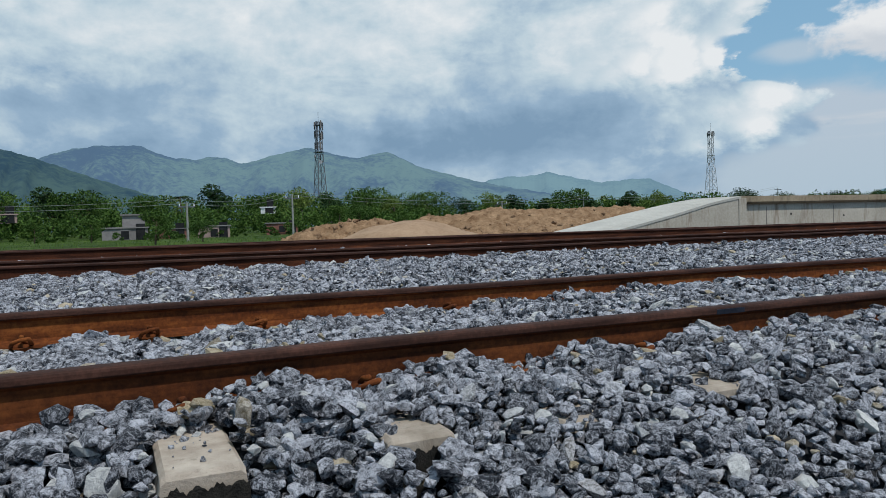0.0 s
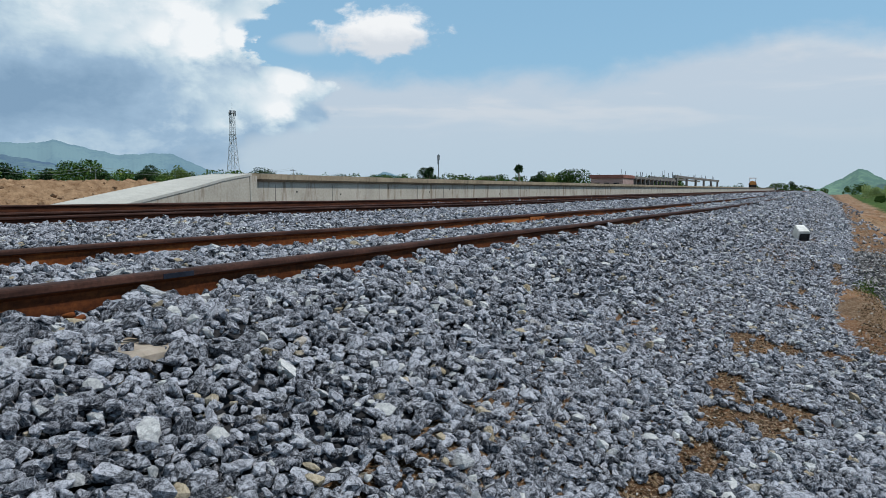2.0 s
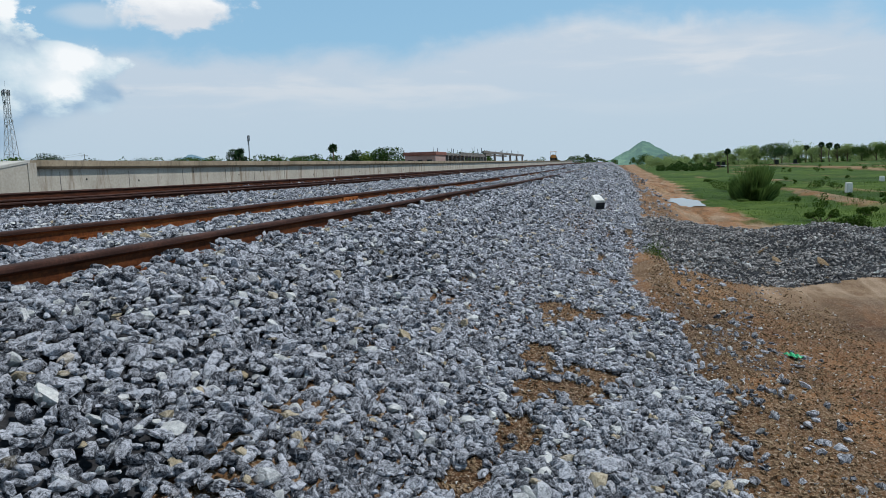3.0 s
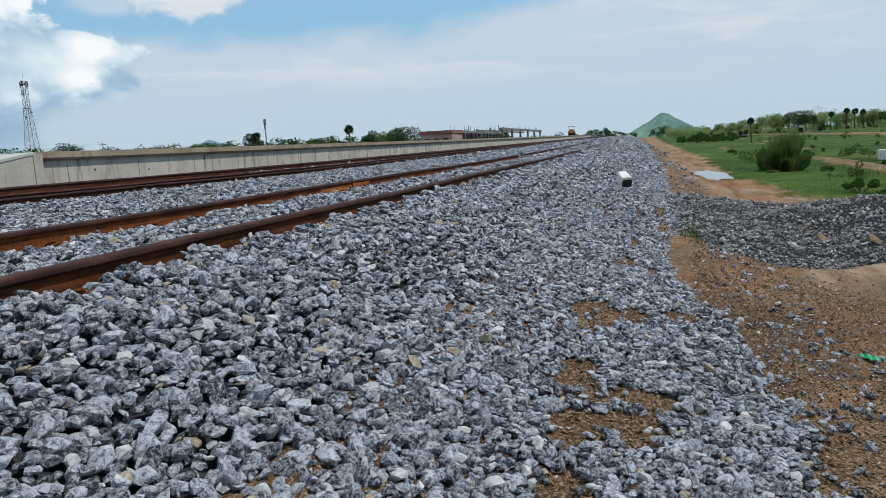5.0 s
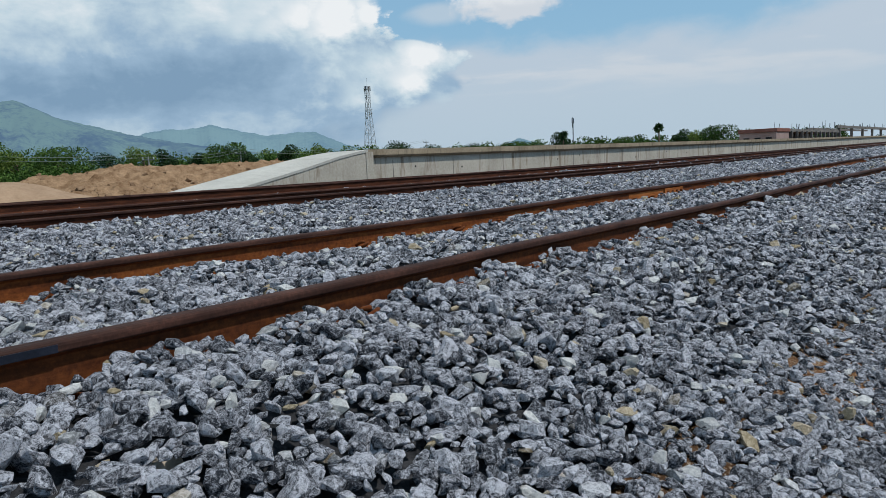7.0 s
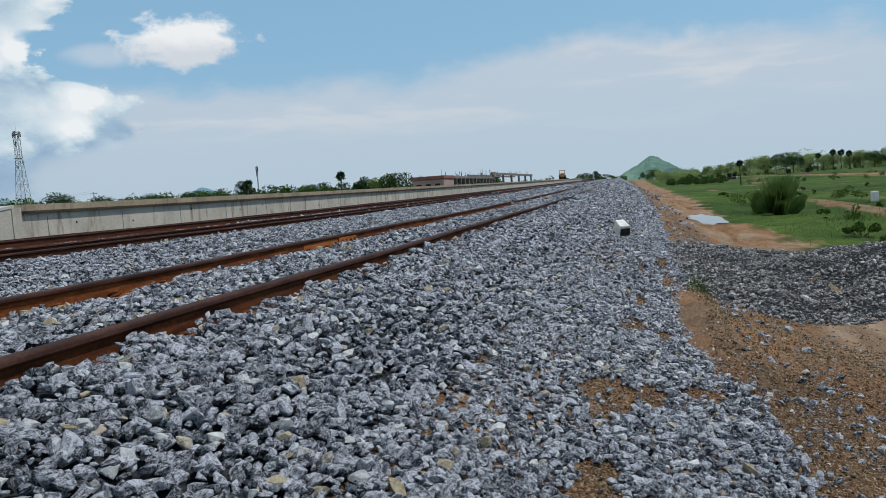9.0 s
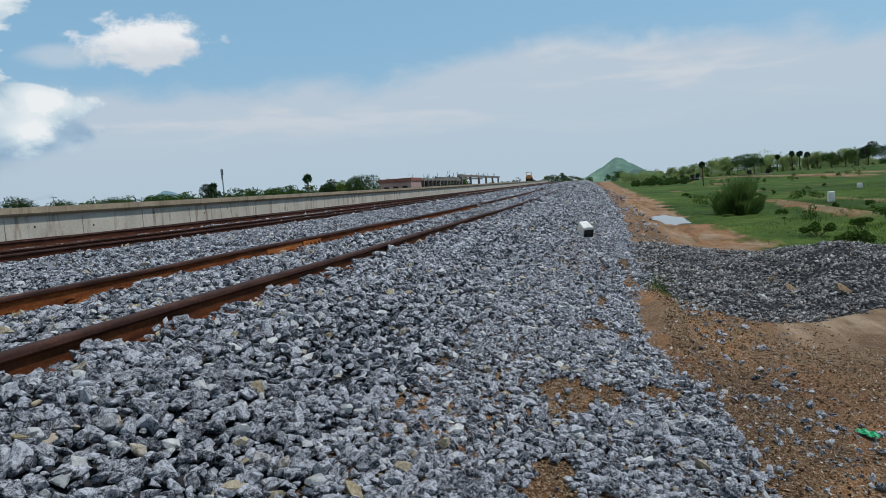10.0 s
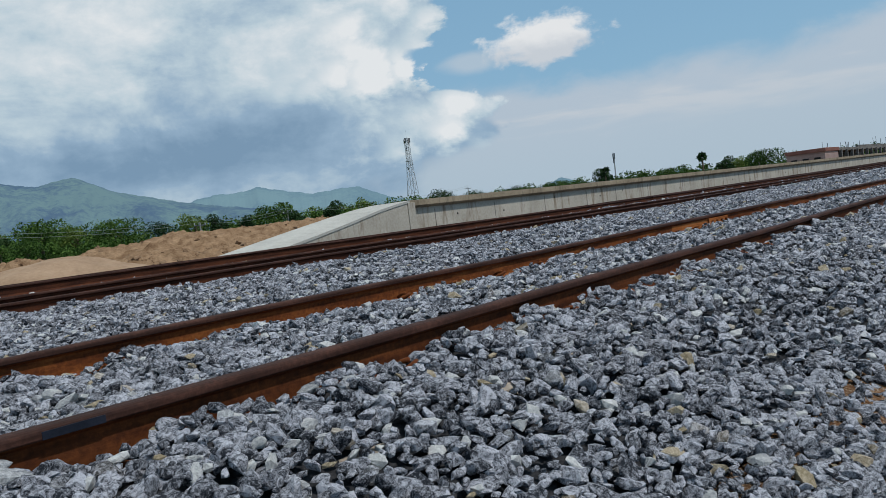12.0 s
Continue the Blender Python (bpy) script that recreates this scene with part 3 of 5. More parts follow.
# ballast bed under the loose stones, near-black as the shade between them
bx = spans((-30, -3, 20), (-3, 16, 190), (16, 60, 110), (60, 320, 60))
bt = spans((0, 1, 150))
BX, BT = np.meshgrid(bx, bt, indexing="ij")
BY = (shoulder(BX) - 1.15) * (1 - BT) + 12.9 * BT + sway(BX)
BZ = bed_z(BX, BY) - 0.05 - 0.13 * np.clip((1.7 - np.abs(BX - 0.4)) / 0.5, 0, 1) * np.clip((BY + 0.95) / 0.2, 0, 1) * np.clip((-0.08 - BY) / 0.12, 0, 1) + np.where(BY - sway(BX) > shoulder(BX), rise(BX), 0) * 0
near_bed = BX[:, 0] <= 60.01
bed = tagged(sheet("ballast_bed", BX[near_bed], BY[near_bed], BZ[near_bed], GAP_SHADE), "bed of grey crushed granite ballast between and beside the rails", "ballast", kind="structure")
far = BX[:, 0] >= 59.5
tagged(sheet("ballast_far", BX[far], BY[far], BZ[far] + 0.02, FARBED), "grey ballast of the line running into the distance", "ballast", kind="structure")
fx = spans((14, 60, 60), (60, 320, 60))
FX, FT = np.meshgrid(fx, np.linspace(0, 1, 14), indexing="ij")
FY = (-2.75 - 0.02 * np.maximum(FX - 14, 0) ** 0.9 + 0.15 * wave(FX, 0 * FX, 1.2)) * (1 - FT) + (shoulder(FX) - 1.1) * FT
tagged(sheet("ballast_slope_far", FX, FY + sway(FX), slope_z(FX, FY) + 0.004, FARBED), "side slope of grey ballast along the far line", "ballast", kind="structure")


# ---- loose stones ----
def hull(seed, n):
    """A chunky broken stone: an even ball of points, cut by a few random planes."""
    r = np.random.RandomState(seed)
    k = np.arange(n) + 0.5
    up, a = 1 - 2 * k / n, k * 2.39996
    v = np.stack([np.sqrt(1 - up * up) * np.cos(a), np.sqrt(1 - up * up) * np.sin(a), up], -1) + r.normal(0, 0.14, (n, 3))
    for _ in range(7):
        cut = r.normal(size=3)
        cut /= np.linalg.norm(cut)
        v -= np.outer(np.maximum(v @ cut - r.uniform(0.46, 0.82), 0.0), cut)
    v *= np.array([1.18, r.uniform(0.62, 0.95), r.uniform(0.42, 0.72)])
    bm = bmesh.new()
    for p in v + r.normal(0, 0.012, v.shape):
        bm.verts.new(p)
    bmesh.ops.convex_hull(bm, input=list(bm.verts))
    for g in [g for g in bm.verts if not g.link_faces]:
        bm.verts.remove(g)
    bmesh.ops.triangulate(bm, faces=list(bm.faces))
    bmesh.ops.recalc_face_normals(bm, faces=list(bm.faces))
    bm.verts.index_update()
    vs = np.array([tuple(q.co) for q in bm.verts])
    fs = np.array([[q.index for q in f.verts] for f in bm.faces])
    bm.free()
    return vs, fs


HULLS = {k: [hull(100 * k + i, k) for i in range(26)] for k in (22, 17, 11, 9, 8, 6)}


def turns(r, n):
    q = r.normal(size=(n, 4))
    q /= np.linalg.norm(q, axis=1)[:, None]
    w, x, y, z = q.T
    return np.stack([1 - 2 * (y * y + z * z), 2 * (x * y - z * w), 2 * (x * z + y * w), 2 * (x * y + z * w), 1 - 2 * (x * x + z * z), 2 * (y * z - x * w),
                     2 * (x * z - y * w), 2 * (y * z + x * w), 1 - 2 * (x * x + y * y)], -1).reshape(n, 3, 3)


def lying(r, n, tilt=0.6):
    """Turns of stones that lie mostly on their flat sides."""
    a, b, t = r.uniform(0, 6.2832, n), r.uniform(0, 6.2832, n), r.normal(0, tilt, n)
    ux, uy = np.cos(b), np.sin(b)
    c, q = np.cos(t), np.sin(t)
    lean_ = np.stack([c + ux * ux * (1 - c), ux * uy * (1 - c), uy * q, ux * uy * (1 - c), c + uy * uy * (1 - c), -ux * q, -uy * q, ux * q, c], -1).reshape(n, 3, 3)
    o = 0 * a
    spin = np.stack([np.cos(a), -np.sin(a), o, np.sin(a), np.cos(a), o, o, o, o + 1], -1).reshape(n, 3, 3)
    return lean_ @ spin


def heap_of_stones(name, pts, sizes, k, mat, parent=None, seed=0):
    """Many stones in one mesh."""
    r = np.random.RandomState(seed)
    kind = r.randint(0, len(HULLS[k]), len(pts))
    R = lying(r, len(pts))
    V, F, base = [], [], 0
    for i, (vs, fs) in enumerate(HULLS[k]):
        s = np.nonzero(kind == i)[0]
        if not len(s):
            continue
        v = np.einsum("nij,vj->nvi", R[s], vs) * sizes[s][:, None, None]
        v += pts[s][:, None, :]
        V.append(v.reshape(-1, 3))
        F.append((fs[None] + (np.arange(len(s)) * len(vs))[:, None, None] + base).reshape(-1, 3))
        base += len(s) * len(vs)
    return arrays(name, np.concatenate(V), np.concatenate(F), mat, parent)


SLEEPER_X = [FIRST + PITCH * i for i in range(-5, 40)]


def clear_of_track(x, y):
    """False on rails and on the bared sleeper ends."""
    yr = y - sway(x)
    ok = np.ones(len(x), bool)
    for yy in (0.0, GAUGE, Y2, Y2 + GAUGE, Y3, Y3 + GAUGE):
        ok &= np.abs(yr - yy) > 0.055
    for k, sx in enumerate(SLEEPER_X[5:9]):
        reach = (0.112, 0.06, 0.0, 0.03)[k]
        ok &= ~((np.abs(x - sx) < reach) & (yr < (-0.2, -0.38, -0.3, -0.38)[k]) & (yr > -0.60))
    return ok


def scatter(seed, x0, x1, y0, y1, step, keep):
    r = np.random.RandomState(seed)
    X, Y = np.meshgrid(np.arange(x0, x1, step), np.arange(y0, y1, step))
    X = X + 0.5 * step * (np.arange(X.shape[0]) % 2)[:, None]
    x = X.ravel() + r.uniform(-0.42, 0.42, X.size) * step
    y = Y.ravel() + r.uniform(-0.42, 0.42, X.size) * step
    s = keep(x, y) & clear_of_track(x, y)
    b = bare(x, y)
    s &= r.uniform(size=len(x)) > np.clip(b * 2.2 + 0.35, 0, 0.965) * (b > -0.16)
    return x[s], y[s], r


def reach(x, y):
    return np.hypot(x - 1.0, y + 2.2)


def in_nearest(x, y):
    return (x > 0.25) & (x < 1.15) & (y > -1.25) & (y < -0.58)


bands = (("ballast_stones_near", 11, -3.0, 6.2, -3.7, 2.4, 0.035, 17, 0.0, 4.0, 0.0285, STONE),
         ("ballast_stones_middle", 12, -3.0, 12.0, -3.7, 6.4, 0.041, 11, 4.0, 9.0, 0.0295, STONE),
         ("ballast_stones_beyond", 13, -4.0, 27.0, -3.8, 12.6, 0.058, 8, 9.0, 24.0, 0.038, STONE),
         ("ballast_stones_distant", 16, 50.0, 130.0, -4.2, 6.5, 0.24, 6, 60.0, 130.0, 0.14, STONE),
         ("ballast_stones_far", 14, 18.0, 60.0, -4.0, 12.8, 0.12, 6, 24.0, 60.0, 0.078, STONE))
for name, seed, x0, x1, y0, y1, step, k, near, limit, size, mat in bands:
    x, y, r = scatter(seed, x0, x1, y0, y1, step, lambda x, y: (reach(x, y) >= near) & (reach(x, y) < limit) & (~in_nearest(x, y) | (np.random.RandomState(7).uniform(size=len(x)) < 0.6)))
    z = np.where(y - sway(x) < shoulder(x) - 1.1, slope_z(x, y - sway(x)) + 0.01, bed_z(x, y)) + r.uniform(-0.5, 0.5, len(x)) * size * 0.75
    sz = size * np.clip(r.lognormal(0, 0.32, len(x)), 0.5, 2.0)
    tagged(heap_of_stones(name, np.stack([x, y, z], -1), sz, k, mat, None, seed), "loose grey angular crushed granite stones", "ballast", kind="stuff")
x, y, r = scatter(17, -0.9, 1.9, -1.15, -0.08, 0.034, lambda x, y: x > -5)
z = bed_z(x, y) - 0.045 + r.uniform(-0.012, 0.014, len(x))
tagged(heap_of_stones("ballast_stones_under", np.stack([x, y, z], -1), 0.031 * np.clip(r.lognormal(0, 0.25, len(x)), 0.6, 1.7), 9, STONE, None, 18), "lower layer of loose grey crushed granite stones", "ballast", kind="stuff")
x, y, r = scatter(27, 1.2, 11.0, -2.95, -1.35, 0.042, lambda x, y: bare(x, y) < -0.1)
tagged(heap_of_stones("ballast_stones_under", np.stack([x, y, slope_z(x, y) - 0.004 + r.uniform(-0.008, 0.006, len(x))], -1), 0.027 * np.clip(r.lognormal(0, 0.25, len(x)), 0.6, 1.6), 8, STONE, None, 28), "lower layer of grey stones on the slope's foot", "ballast", kind="stuff")
# the nearest stones, one by one
x, y, r = scatter(15, 0.2, 1.2, -1.3, -0.5, 0.045, in_nearest)
singles = []
for i, (vs, fs) in enumerate(HULLS[22][:10]):
    me = bpy.data.meshes.new("stone")
    me.from_pydata(vs.tolist(), [], fs.tolist())
    me.materials.append(STONE)
    singles.append(me)
zz = bed_z(x, y)
for i in range(min(300, len(x))):
    ob = new("stone", singles[r.randint(10)])
    s = 0.034 * min(1.8, max(0.6, r.lognormal(0, 0.28)))
    ob.parent = bed
    ob.matrix_basis = Matrix.LocRotScale((x[i], y[i], zz[i] + r.uniform(0.1, 1.0) * 0.02), Euler((r.normal(0, 0.5), r.normal(0, 0.5), r.uniform(0, 6.28))), (s, s, s))
# crumbs and flat stones lying on the bared sleeper ends
rc = np.random.RandomState(19)
x = np.concatenate([0.185 + rc.uniform(-0.08, 0.08, 26), 0.745 + rc.uniform(-0.08, 0.02, 16)])
y = -0.50 + 0.30 * rc.uniform(size=42) ** 0.6
tagged(heap_of_stones("stone_crumbs", np.stack([x, y, np.full(42, -0.178)], -1), 0.003 + 0.02 * rc.uniform(size=42) ** 3, 9, STONE, None, 20), "small stone chips lying on the concrete sleeper ends", "gravel", kind="stuff")
# small gravel spilt over the earth at the foot of the slope
r = np.random.RandomState(21)
n = 45000
x = 2.0 + 12 * r.uniform(size=n) ** 1.5
y = -1.7 - 3.0 * r.uniform(size=n) ** 1.1
s = (bare(x, y) > -0.1) & (r.uniform(size=n) < np.where((x > 9.5) & (y < -3.6), 0.2, 1.0))
x, y = x[s], y[s]
sz = 0.0055 + 0.007 * r.uniform(size=len(x)) + 0.016 * r.uniform(size=len(x)) ** 7
drift = (wave(x * 0.5, y, 2.3, 5.0) + 0.6 * wave(x, y, 6.0, 1.0) + 0.35 * r.normal(size=len(x))) > 0.95
for name, pick, mat, label in (("spilt_gravel", ~drift, PEBBLE, "small gravel and pebbles spilt over the brown earth"), ("grey_gravel", drift, STONE, "drifts of small grey gravel on the brown earth")):
    tagged(heap_of_stones(name, np.stack([x, y, ground_z(x, y) + 0.004], -1)[pick], (sz * np.where(drift, 1.25, 1.0))[pick], 6, mat, None, 22), label, "gravel", kind="stuff")
# stray ballast stones rolled past the foot of the slope
n = 900
x = 2.2 + 9 * r.uniform(size=n) ** 1.3
y = -2.75 - np.abs(r.normal(0, 0.35, n)) - 0.02 * x
s = wave(x, y, 1.7, 3.0) + 0.6 * wave(x, y, 4.3, 1.0) + 0.3 * r.normal(size=n) > 0.55
x, y = x[s], y[s]
tagged(heap_of_stones("stray_stones", np.stack([x, y, ground_z(x, y) + 0.012], -1), 0.026 * np.clip(r.lognormal(0, 0.35, len(x)), 0.5, 2.0), 9, STONE, None, 24), "loose grey stones rolled onto the earth", "ballast", kind="stuff")
# ---- rails ----
HALF = [(0.018, 0.0), (0.028, -0.002), (0.034, -0.007), (0.036, -0.014), (0.0355, -0.028), (0.032, -0.033), (0.0095, -0.046), (0.0085, -0.090), (0.0095, -0.135), (0.028, -0.148), (0.072, -0.160), (0.075, -0.172)]
OUTLINE = HALF + [(-y, z) for y, z in reversed(HALF)]
rail_x = spans((-30, -4, 14), (-4, 24, 57), (24, 60, 37), (60, 310, 51))


def rail(y0, z0, label, seed, x0=-30.0, x1=310.0, drift=None, web=None):
    xs = rail_x[(rail_x >= x0) & (rail_x <= x1)]
    yy = y0 + sway(xs) + (drift(xs) if drift else 0)
    zz = z0 + rise(xs) * 1.0 + 0.004 * np.sin(xs * 0.55 + seed) + 0.003 * np.sin(xs * 1.3 + 2 * seed)
    bm = bmesh.new()
    rings = [[bm.verts.new((x, y + a, z + b)) for a, b in OUTLINE] for x, y, z in zip(xs, yy, zz)]
    n = len(OUTLINE)
    for a, b in zip(rings, rings[1:]):
        for k in range(n):
            f = bm.faces.new((a[k], b[k], b[(k + 1) % n], a[(k + 1) % n]))
            f.material_index = 1 if k < 5 or k > n - 7 else 0
    bm.faces.new(rings[0])
    bm.faces.new(rings[-1][::-1])
    bmesh.ops.recalc_face_normals(bm, faces=list(bm.faces))
    ob = thing("rail", label, "rail", group="rails of the station yard")
    part("rail_bar", bm, [web or RUST_WEB, RUST_HEAD], ob)
    return ob


near_rail = rail(0.0, 0.0, "rusty brown steel rail on grey granite ballast", 0.3, web=RUST_NEAR)
inner_rail = rail(GAUGE, 0.0, "rusty orange steel rail with a bolted joint", 1.1)
for i, (y, z) in enumerate(((Y2, Z2), (Y2 + GAUGE, Z2), (Y3, Z3), (Y3 + GAUGE, Z3 - 0.02))):
    rail(y, z, "dark rusty steel rail of the second track" if i < 2 else "dark rusty steel rail beside the platform", 2.0 + i, web=RUST_DARK)
rail(Y3 - 0.1, Z3, "dark rusty turnout rail joining the platform track", 7.0, 27.0, 60.0, lambda x: -0.055 * (x - 27), RUST_DARK)

PAINT = simple("dark_blue_paint", (0.008, 0.010, 0.016), (0.02, 0.025, 0.04), 8.0, 0.5)
bm = bmesh.new()
add_box(bm, (2.40, -0.0362, -0.018), (0.16, 0.003, 0.022), 0.001)
part("paint_mark", bm, PAINT, near_rail, "dark blue paint mark")
# bolted joint
for side in (-1, 1):
    bm = bmesh.new()
    add_box(bm, (11.1, GAUGE + side * 0.022, -0.088), (0.62, 0.022, 0.085), 0.004)
    plate = part("fishplate", bm, RUST_BRIGHT, inner_rail, "bright orange rusted joint plate")
    for k in range(4):
        part("bolt", tubes((((10.88 + 0.147 * k, GAUGE + side * 0.03, -0.088), (10.88 + 0.147 * k, GAUGE + side * 0.056, -0.088)), 0.016)), RUST_WEB, plate)
bm = bmesh.new()
add_box(bm, (10.6, GAUGE - 0.010, -0.09), (1.7, 0.004, 0.08))
part("rust_band", bm, RUST_BRIGHT, inner_rail, "band of fresh orange rust")


# ---- sleepers with their clips ----
def sleeper():
    ob = thing("sleeper", "weathered beige concrete sleeper half buried in ballast", "sleeper", (SLEEPER_X[5], 0, 0), "sleepers of the near track")
    mid, half = GAUGE / 2, 1.40
    bm = bmesh.new()
    rows = []
    for t, zt in ((-half, -0.196), (-half + 0.012, -0.182), (-0.95, -0.178), (-0.62, -0.18), (0, -0.215), (0.62, -0.18), (0.95, -0.178), (half - 0.012, -0.182), (half, -0.196)):
        rows.append([bm.verts.new((u, mid + t, z)) for u, z in ((-0.125, -0.40), (-0.098, zt - 0.012), (-0.085, zt), (0.085, zt), (0.098, zt - 0.012), (0.125, -0.40))])
    for a, b in zip(rows, rows[1:]):
        for k in range(6):
            bm.faces.new((a[k], b[k], b[(k + 1) % 6], a[(k + 1) % 6]))
    bm.faces.new(rows[0])
    bm.faces.new(rows[-1][::-1])
    bmesh.ops.recalc_face_normals(bm, faces=list(bm.faces))
    part("body", bm, SLEEPER, ob)
    bm = bmesh.new()
    n = 30
    top = [bm.verts.new((-0.104 + 0.208 * k / n, mid - half - 0.004, -0.222 - 0.006 * math.sin(k * 0.9) - 0.004 * math.sin(k * 2.9) - 0.003 * math.sin(k * 7.1))) for k in range(n + 1)]
    low = [bm.verts.new((-0.118 + 0.236 * k / n, mid - half - 0.004, -0.395)) for k in range(n + 1)]
    for k in range(n):
        bm.faces.new((top[k], low[k], low[k + 1], top[k + 1]))
    part("end_face", bm, BITUMEN, ob, "black stained broken end")
    for y0 in (0.0, GAUGE):
        for side in (-1, 1):
            pts = [(-0.055, 0.085, -0.150), (-0.045, 0.135, -0.128), (-0.01, 0.150, -0.112), (0.025, 0.128, -0.112), (0.03, 0.09, -0.135), (0.03, 0.055, -0.146), (0.012, 0.035, -0.142), (-0.01, 0.045, -0.128), (-0.012, 0.085, -0.108), (-0.005, 0.12, -0.10)]
            clip = part("rail_clip", tubes(([(px, y0 + side * py, pz) for px, py, pz in pts], 0.0105), n=7), RUST_WEB, ob, "rusted spring clip", True)
            part("insert", boxes(((0, y0 + side * 0.092, -0.170), (0.06, 0.04, 0.024)), bevel=0.005), RUST_WEB, clip)
    return ob


first = sleeper()
rs = random.Random(5)
for i, sx in enumerate(SLEEPER_X):
    if i != 5:
        copy_thing(first, pose(sx, float(sway(sx)), float(rise(sx)) - (0.03 if i in (7, 9, 10) else 0.0), 0, 0, rs.uniform(-0.6, 0.6)))
tagged(first, "cracked beige concrete sleeper with its black broken end bared")

# ---- platform and ramp ----
X0 = 16.9
plat = thing("platform", "long raised concrete platform with stained face and coping", "platform", kind="structure")
px = spans((X0, 60, 30), (60, 300, 40))


def along(name, prof, mat, parent, xs=px, label=""):
    """A profile in y, z carried along the line."""
    bm = bmesh.new()
    rings = [[bm.verts.new((x, y + float(sway(x)), z + float(rise(x)))) for y, z in prof] for x in xs]
    for a, b in zip(rings, rings[1:]):
        for k in range(len(prof)):
            bm.faces.new((a[k], b[k], b[(k + 1) % len(prof)], a[(k + 1) % len(prof)]))
    bm.faces.new(rings[0])
    bm.faces.new(rings[-1][::-1])
    bmesh.ops.recalc_face_normals(bm, faces=list(bm.faces))
    return part(name, bm, mat, parent, label)


along("face_wall", [(FACE + 0.15, -0.8), (FACE + 0.15, TOP - 0.21), (FACE + 0.5, TOP - 0.21), (FACE + 0.5, -0.8)], PLATFORM, plat)
along("coping", [(FACE, TOP - 0.17), (FACE, TOP), (FACE + 1.7, TOP), (FACE + 1.7, TOP - 0.24), (FACE + 0.08, TOP - 0.24)], COPING, plat, label="brownish concrete coping slab")
along("surface", [(FACE + 1.703, -0.8), (FACE + 1.703, TOP - 0.05), (FACE + 6, TOP - 0.05), (FACE + 6, -0.8)], SPOIL, plat, px[px > 36], "earth fill behind the coping")
rj = random.Random(3)
x = X0 + 1.2
while x < 60:
    part("joint", boxes(((x, FACE + 0.148 + float(sway(x)), 0.02 + float(rise(x))), (0.02, 0.006, 1.2))), FRAME_CONC, plat)
    if rj.random() < 0.7:
        hx, hz = x + rj.uniform(0.4, 1.6), rj.uniform(0.3, 0.55)
        # Dark disc painted as the shade of a hole; no recess is cut.
        part("hole", tubes((((hx, FACE + 0.142 + float(sway(hx)), hz), (hx, FACE + 0.16 + float(sway(hx)), hz)), 0.035)), DARK_SHADE, plat)
    x += rj.choice((1.9, 2.4, 2.4, 3.0))
ramp = thing("platform_ramp", "pale concrete ramp sloping up to the platform end", "ramp", kind="structure")
bm = bmesh.new()
prof = [(12.3, 0.06), (13.5, 0.29), (14.5, 0.49), (15.7, 0.76), (16.3, 0.86), (X0, TOP - 0.004)]
fr = [bm.verts.new((x, FACE + 0.02, z - 0.05)) for x, z in prof]
lo = [bm.verts.new((x, FACE + 0.02, -0.8)) for x, z in prof]
for k in range(len(prof) - 1):
    bm.faces.new((lo[k], lo[k + 1], fr[k + 1], fr[k]))
bk = [bm.verts.new((x, FACE + 1.6, -0.8)) for x, z in (prof[0], prof[-1])]
bm.faces.new((lo[0], fr[0], bk[0]))
part("side_wall", bm, PLATFORM, ramp)
bm = bmesh.new()
rows = []
for (x, z), (xb, zb) in zip(prof, [(11.4, 0.03), (12.75, 0.28), (13.9, 0.49), (15.4, 0.75), (16.2, 0.87), (X0, TOP - 0.004)]):
    rows.append([bm.verts.new(p) for p in ((x, FACE, z - 0.07), (x, FACE, z), (xb, FACE + 1.75, zb), (xb, FACE + 1.75, zb - 0.5))])
for a, b in zip(rows, rows[1:]):
    for k in range(4):
        bm.faces.new((a[k], b[k], b[(k + 1) % 4], a[(k + 1) % 4]))
bm.faces.new(rows[0])
bmesh.ops.recalc_face_normals(bm, faces=list(bm.faces))
part("slab", bm, RAMP_TOP, ramp, "smooth pale concrete slab")
part("corner_post", boxes(((X0 + 0.06, FACE + 0.045, 0.1), (0.3, 0.1, 1.56)), bevel=0.01), PLATFORM, ramp)


# ---- heaps of sand and earth ----
def heap(name, label, cx, cy, rx, ry, h, mat, rough, seed, base=-0.62, turn=0.0, flat_top=1.0):
    n = 150
    u = np.linspace(-1.15, 1.15, n)
    U, V = np.meshgrid(u, u, indexing="ij")
    d = np.maximum(np.sqrt(U * U + V * V) + 0.10 * wave(U, V, 3.1, seed), 0.0)
    z = h * np.clip(1.08 - d ** (1.35 * flat_top), -0.12, 1.0)
    z = z + rough * (0.6 * wave(U, V, 7.0, seed) + 0.5 * wave(U, V, 17.0, seed + 1) + 0.45 * wave(U, V, 37.0, seed) + 0.3 * wave(U, V, 71.0, seed)) * np.clip(z / h * 2, 0, 1)
    c, s = math.cos(turn), math.sin(turn)
    X, Y = cx + c * U * rx - s * V * ry, cy + s * U * rx + c * V * ry
    return tagged(sheet(name, X, Y, base + z, mat), label, "mound")


heap("sand_mound", "smooth heap of orange-brown sand behind the tracks", 10.0, 21.8, 3.6, 3.0, 1.12, SAND, 0.012, 1.0)
mounds = [heap("earth_mound", "rough heap of dug brown earth and clods", 9.6, 26.0, 4.6, 2.6, 1.12, SPOIL, 0.16, 3.0),
          heap("earth_mound", "wide furrowed bank of dug brown earth", 24.0, 33.0, 13.0, 5.5, 1.5, SPOIL, 0.26, 5.0, flat_top=2.0),
          heap("earth_mound", "low spread of brown earth beside the ramp", 15.5, 24.5, 6.5, 3.6, 0.75, SPOIL, 0.18, 8.0, flat_top=1.6)]
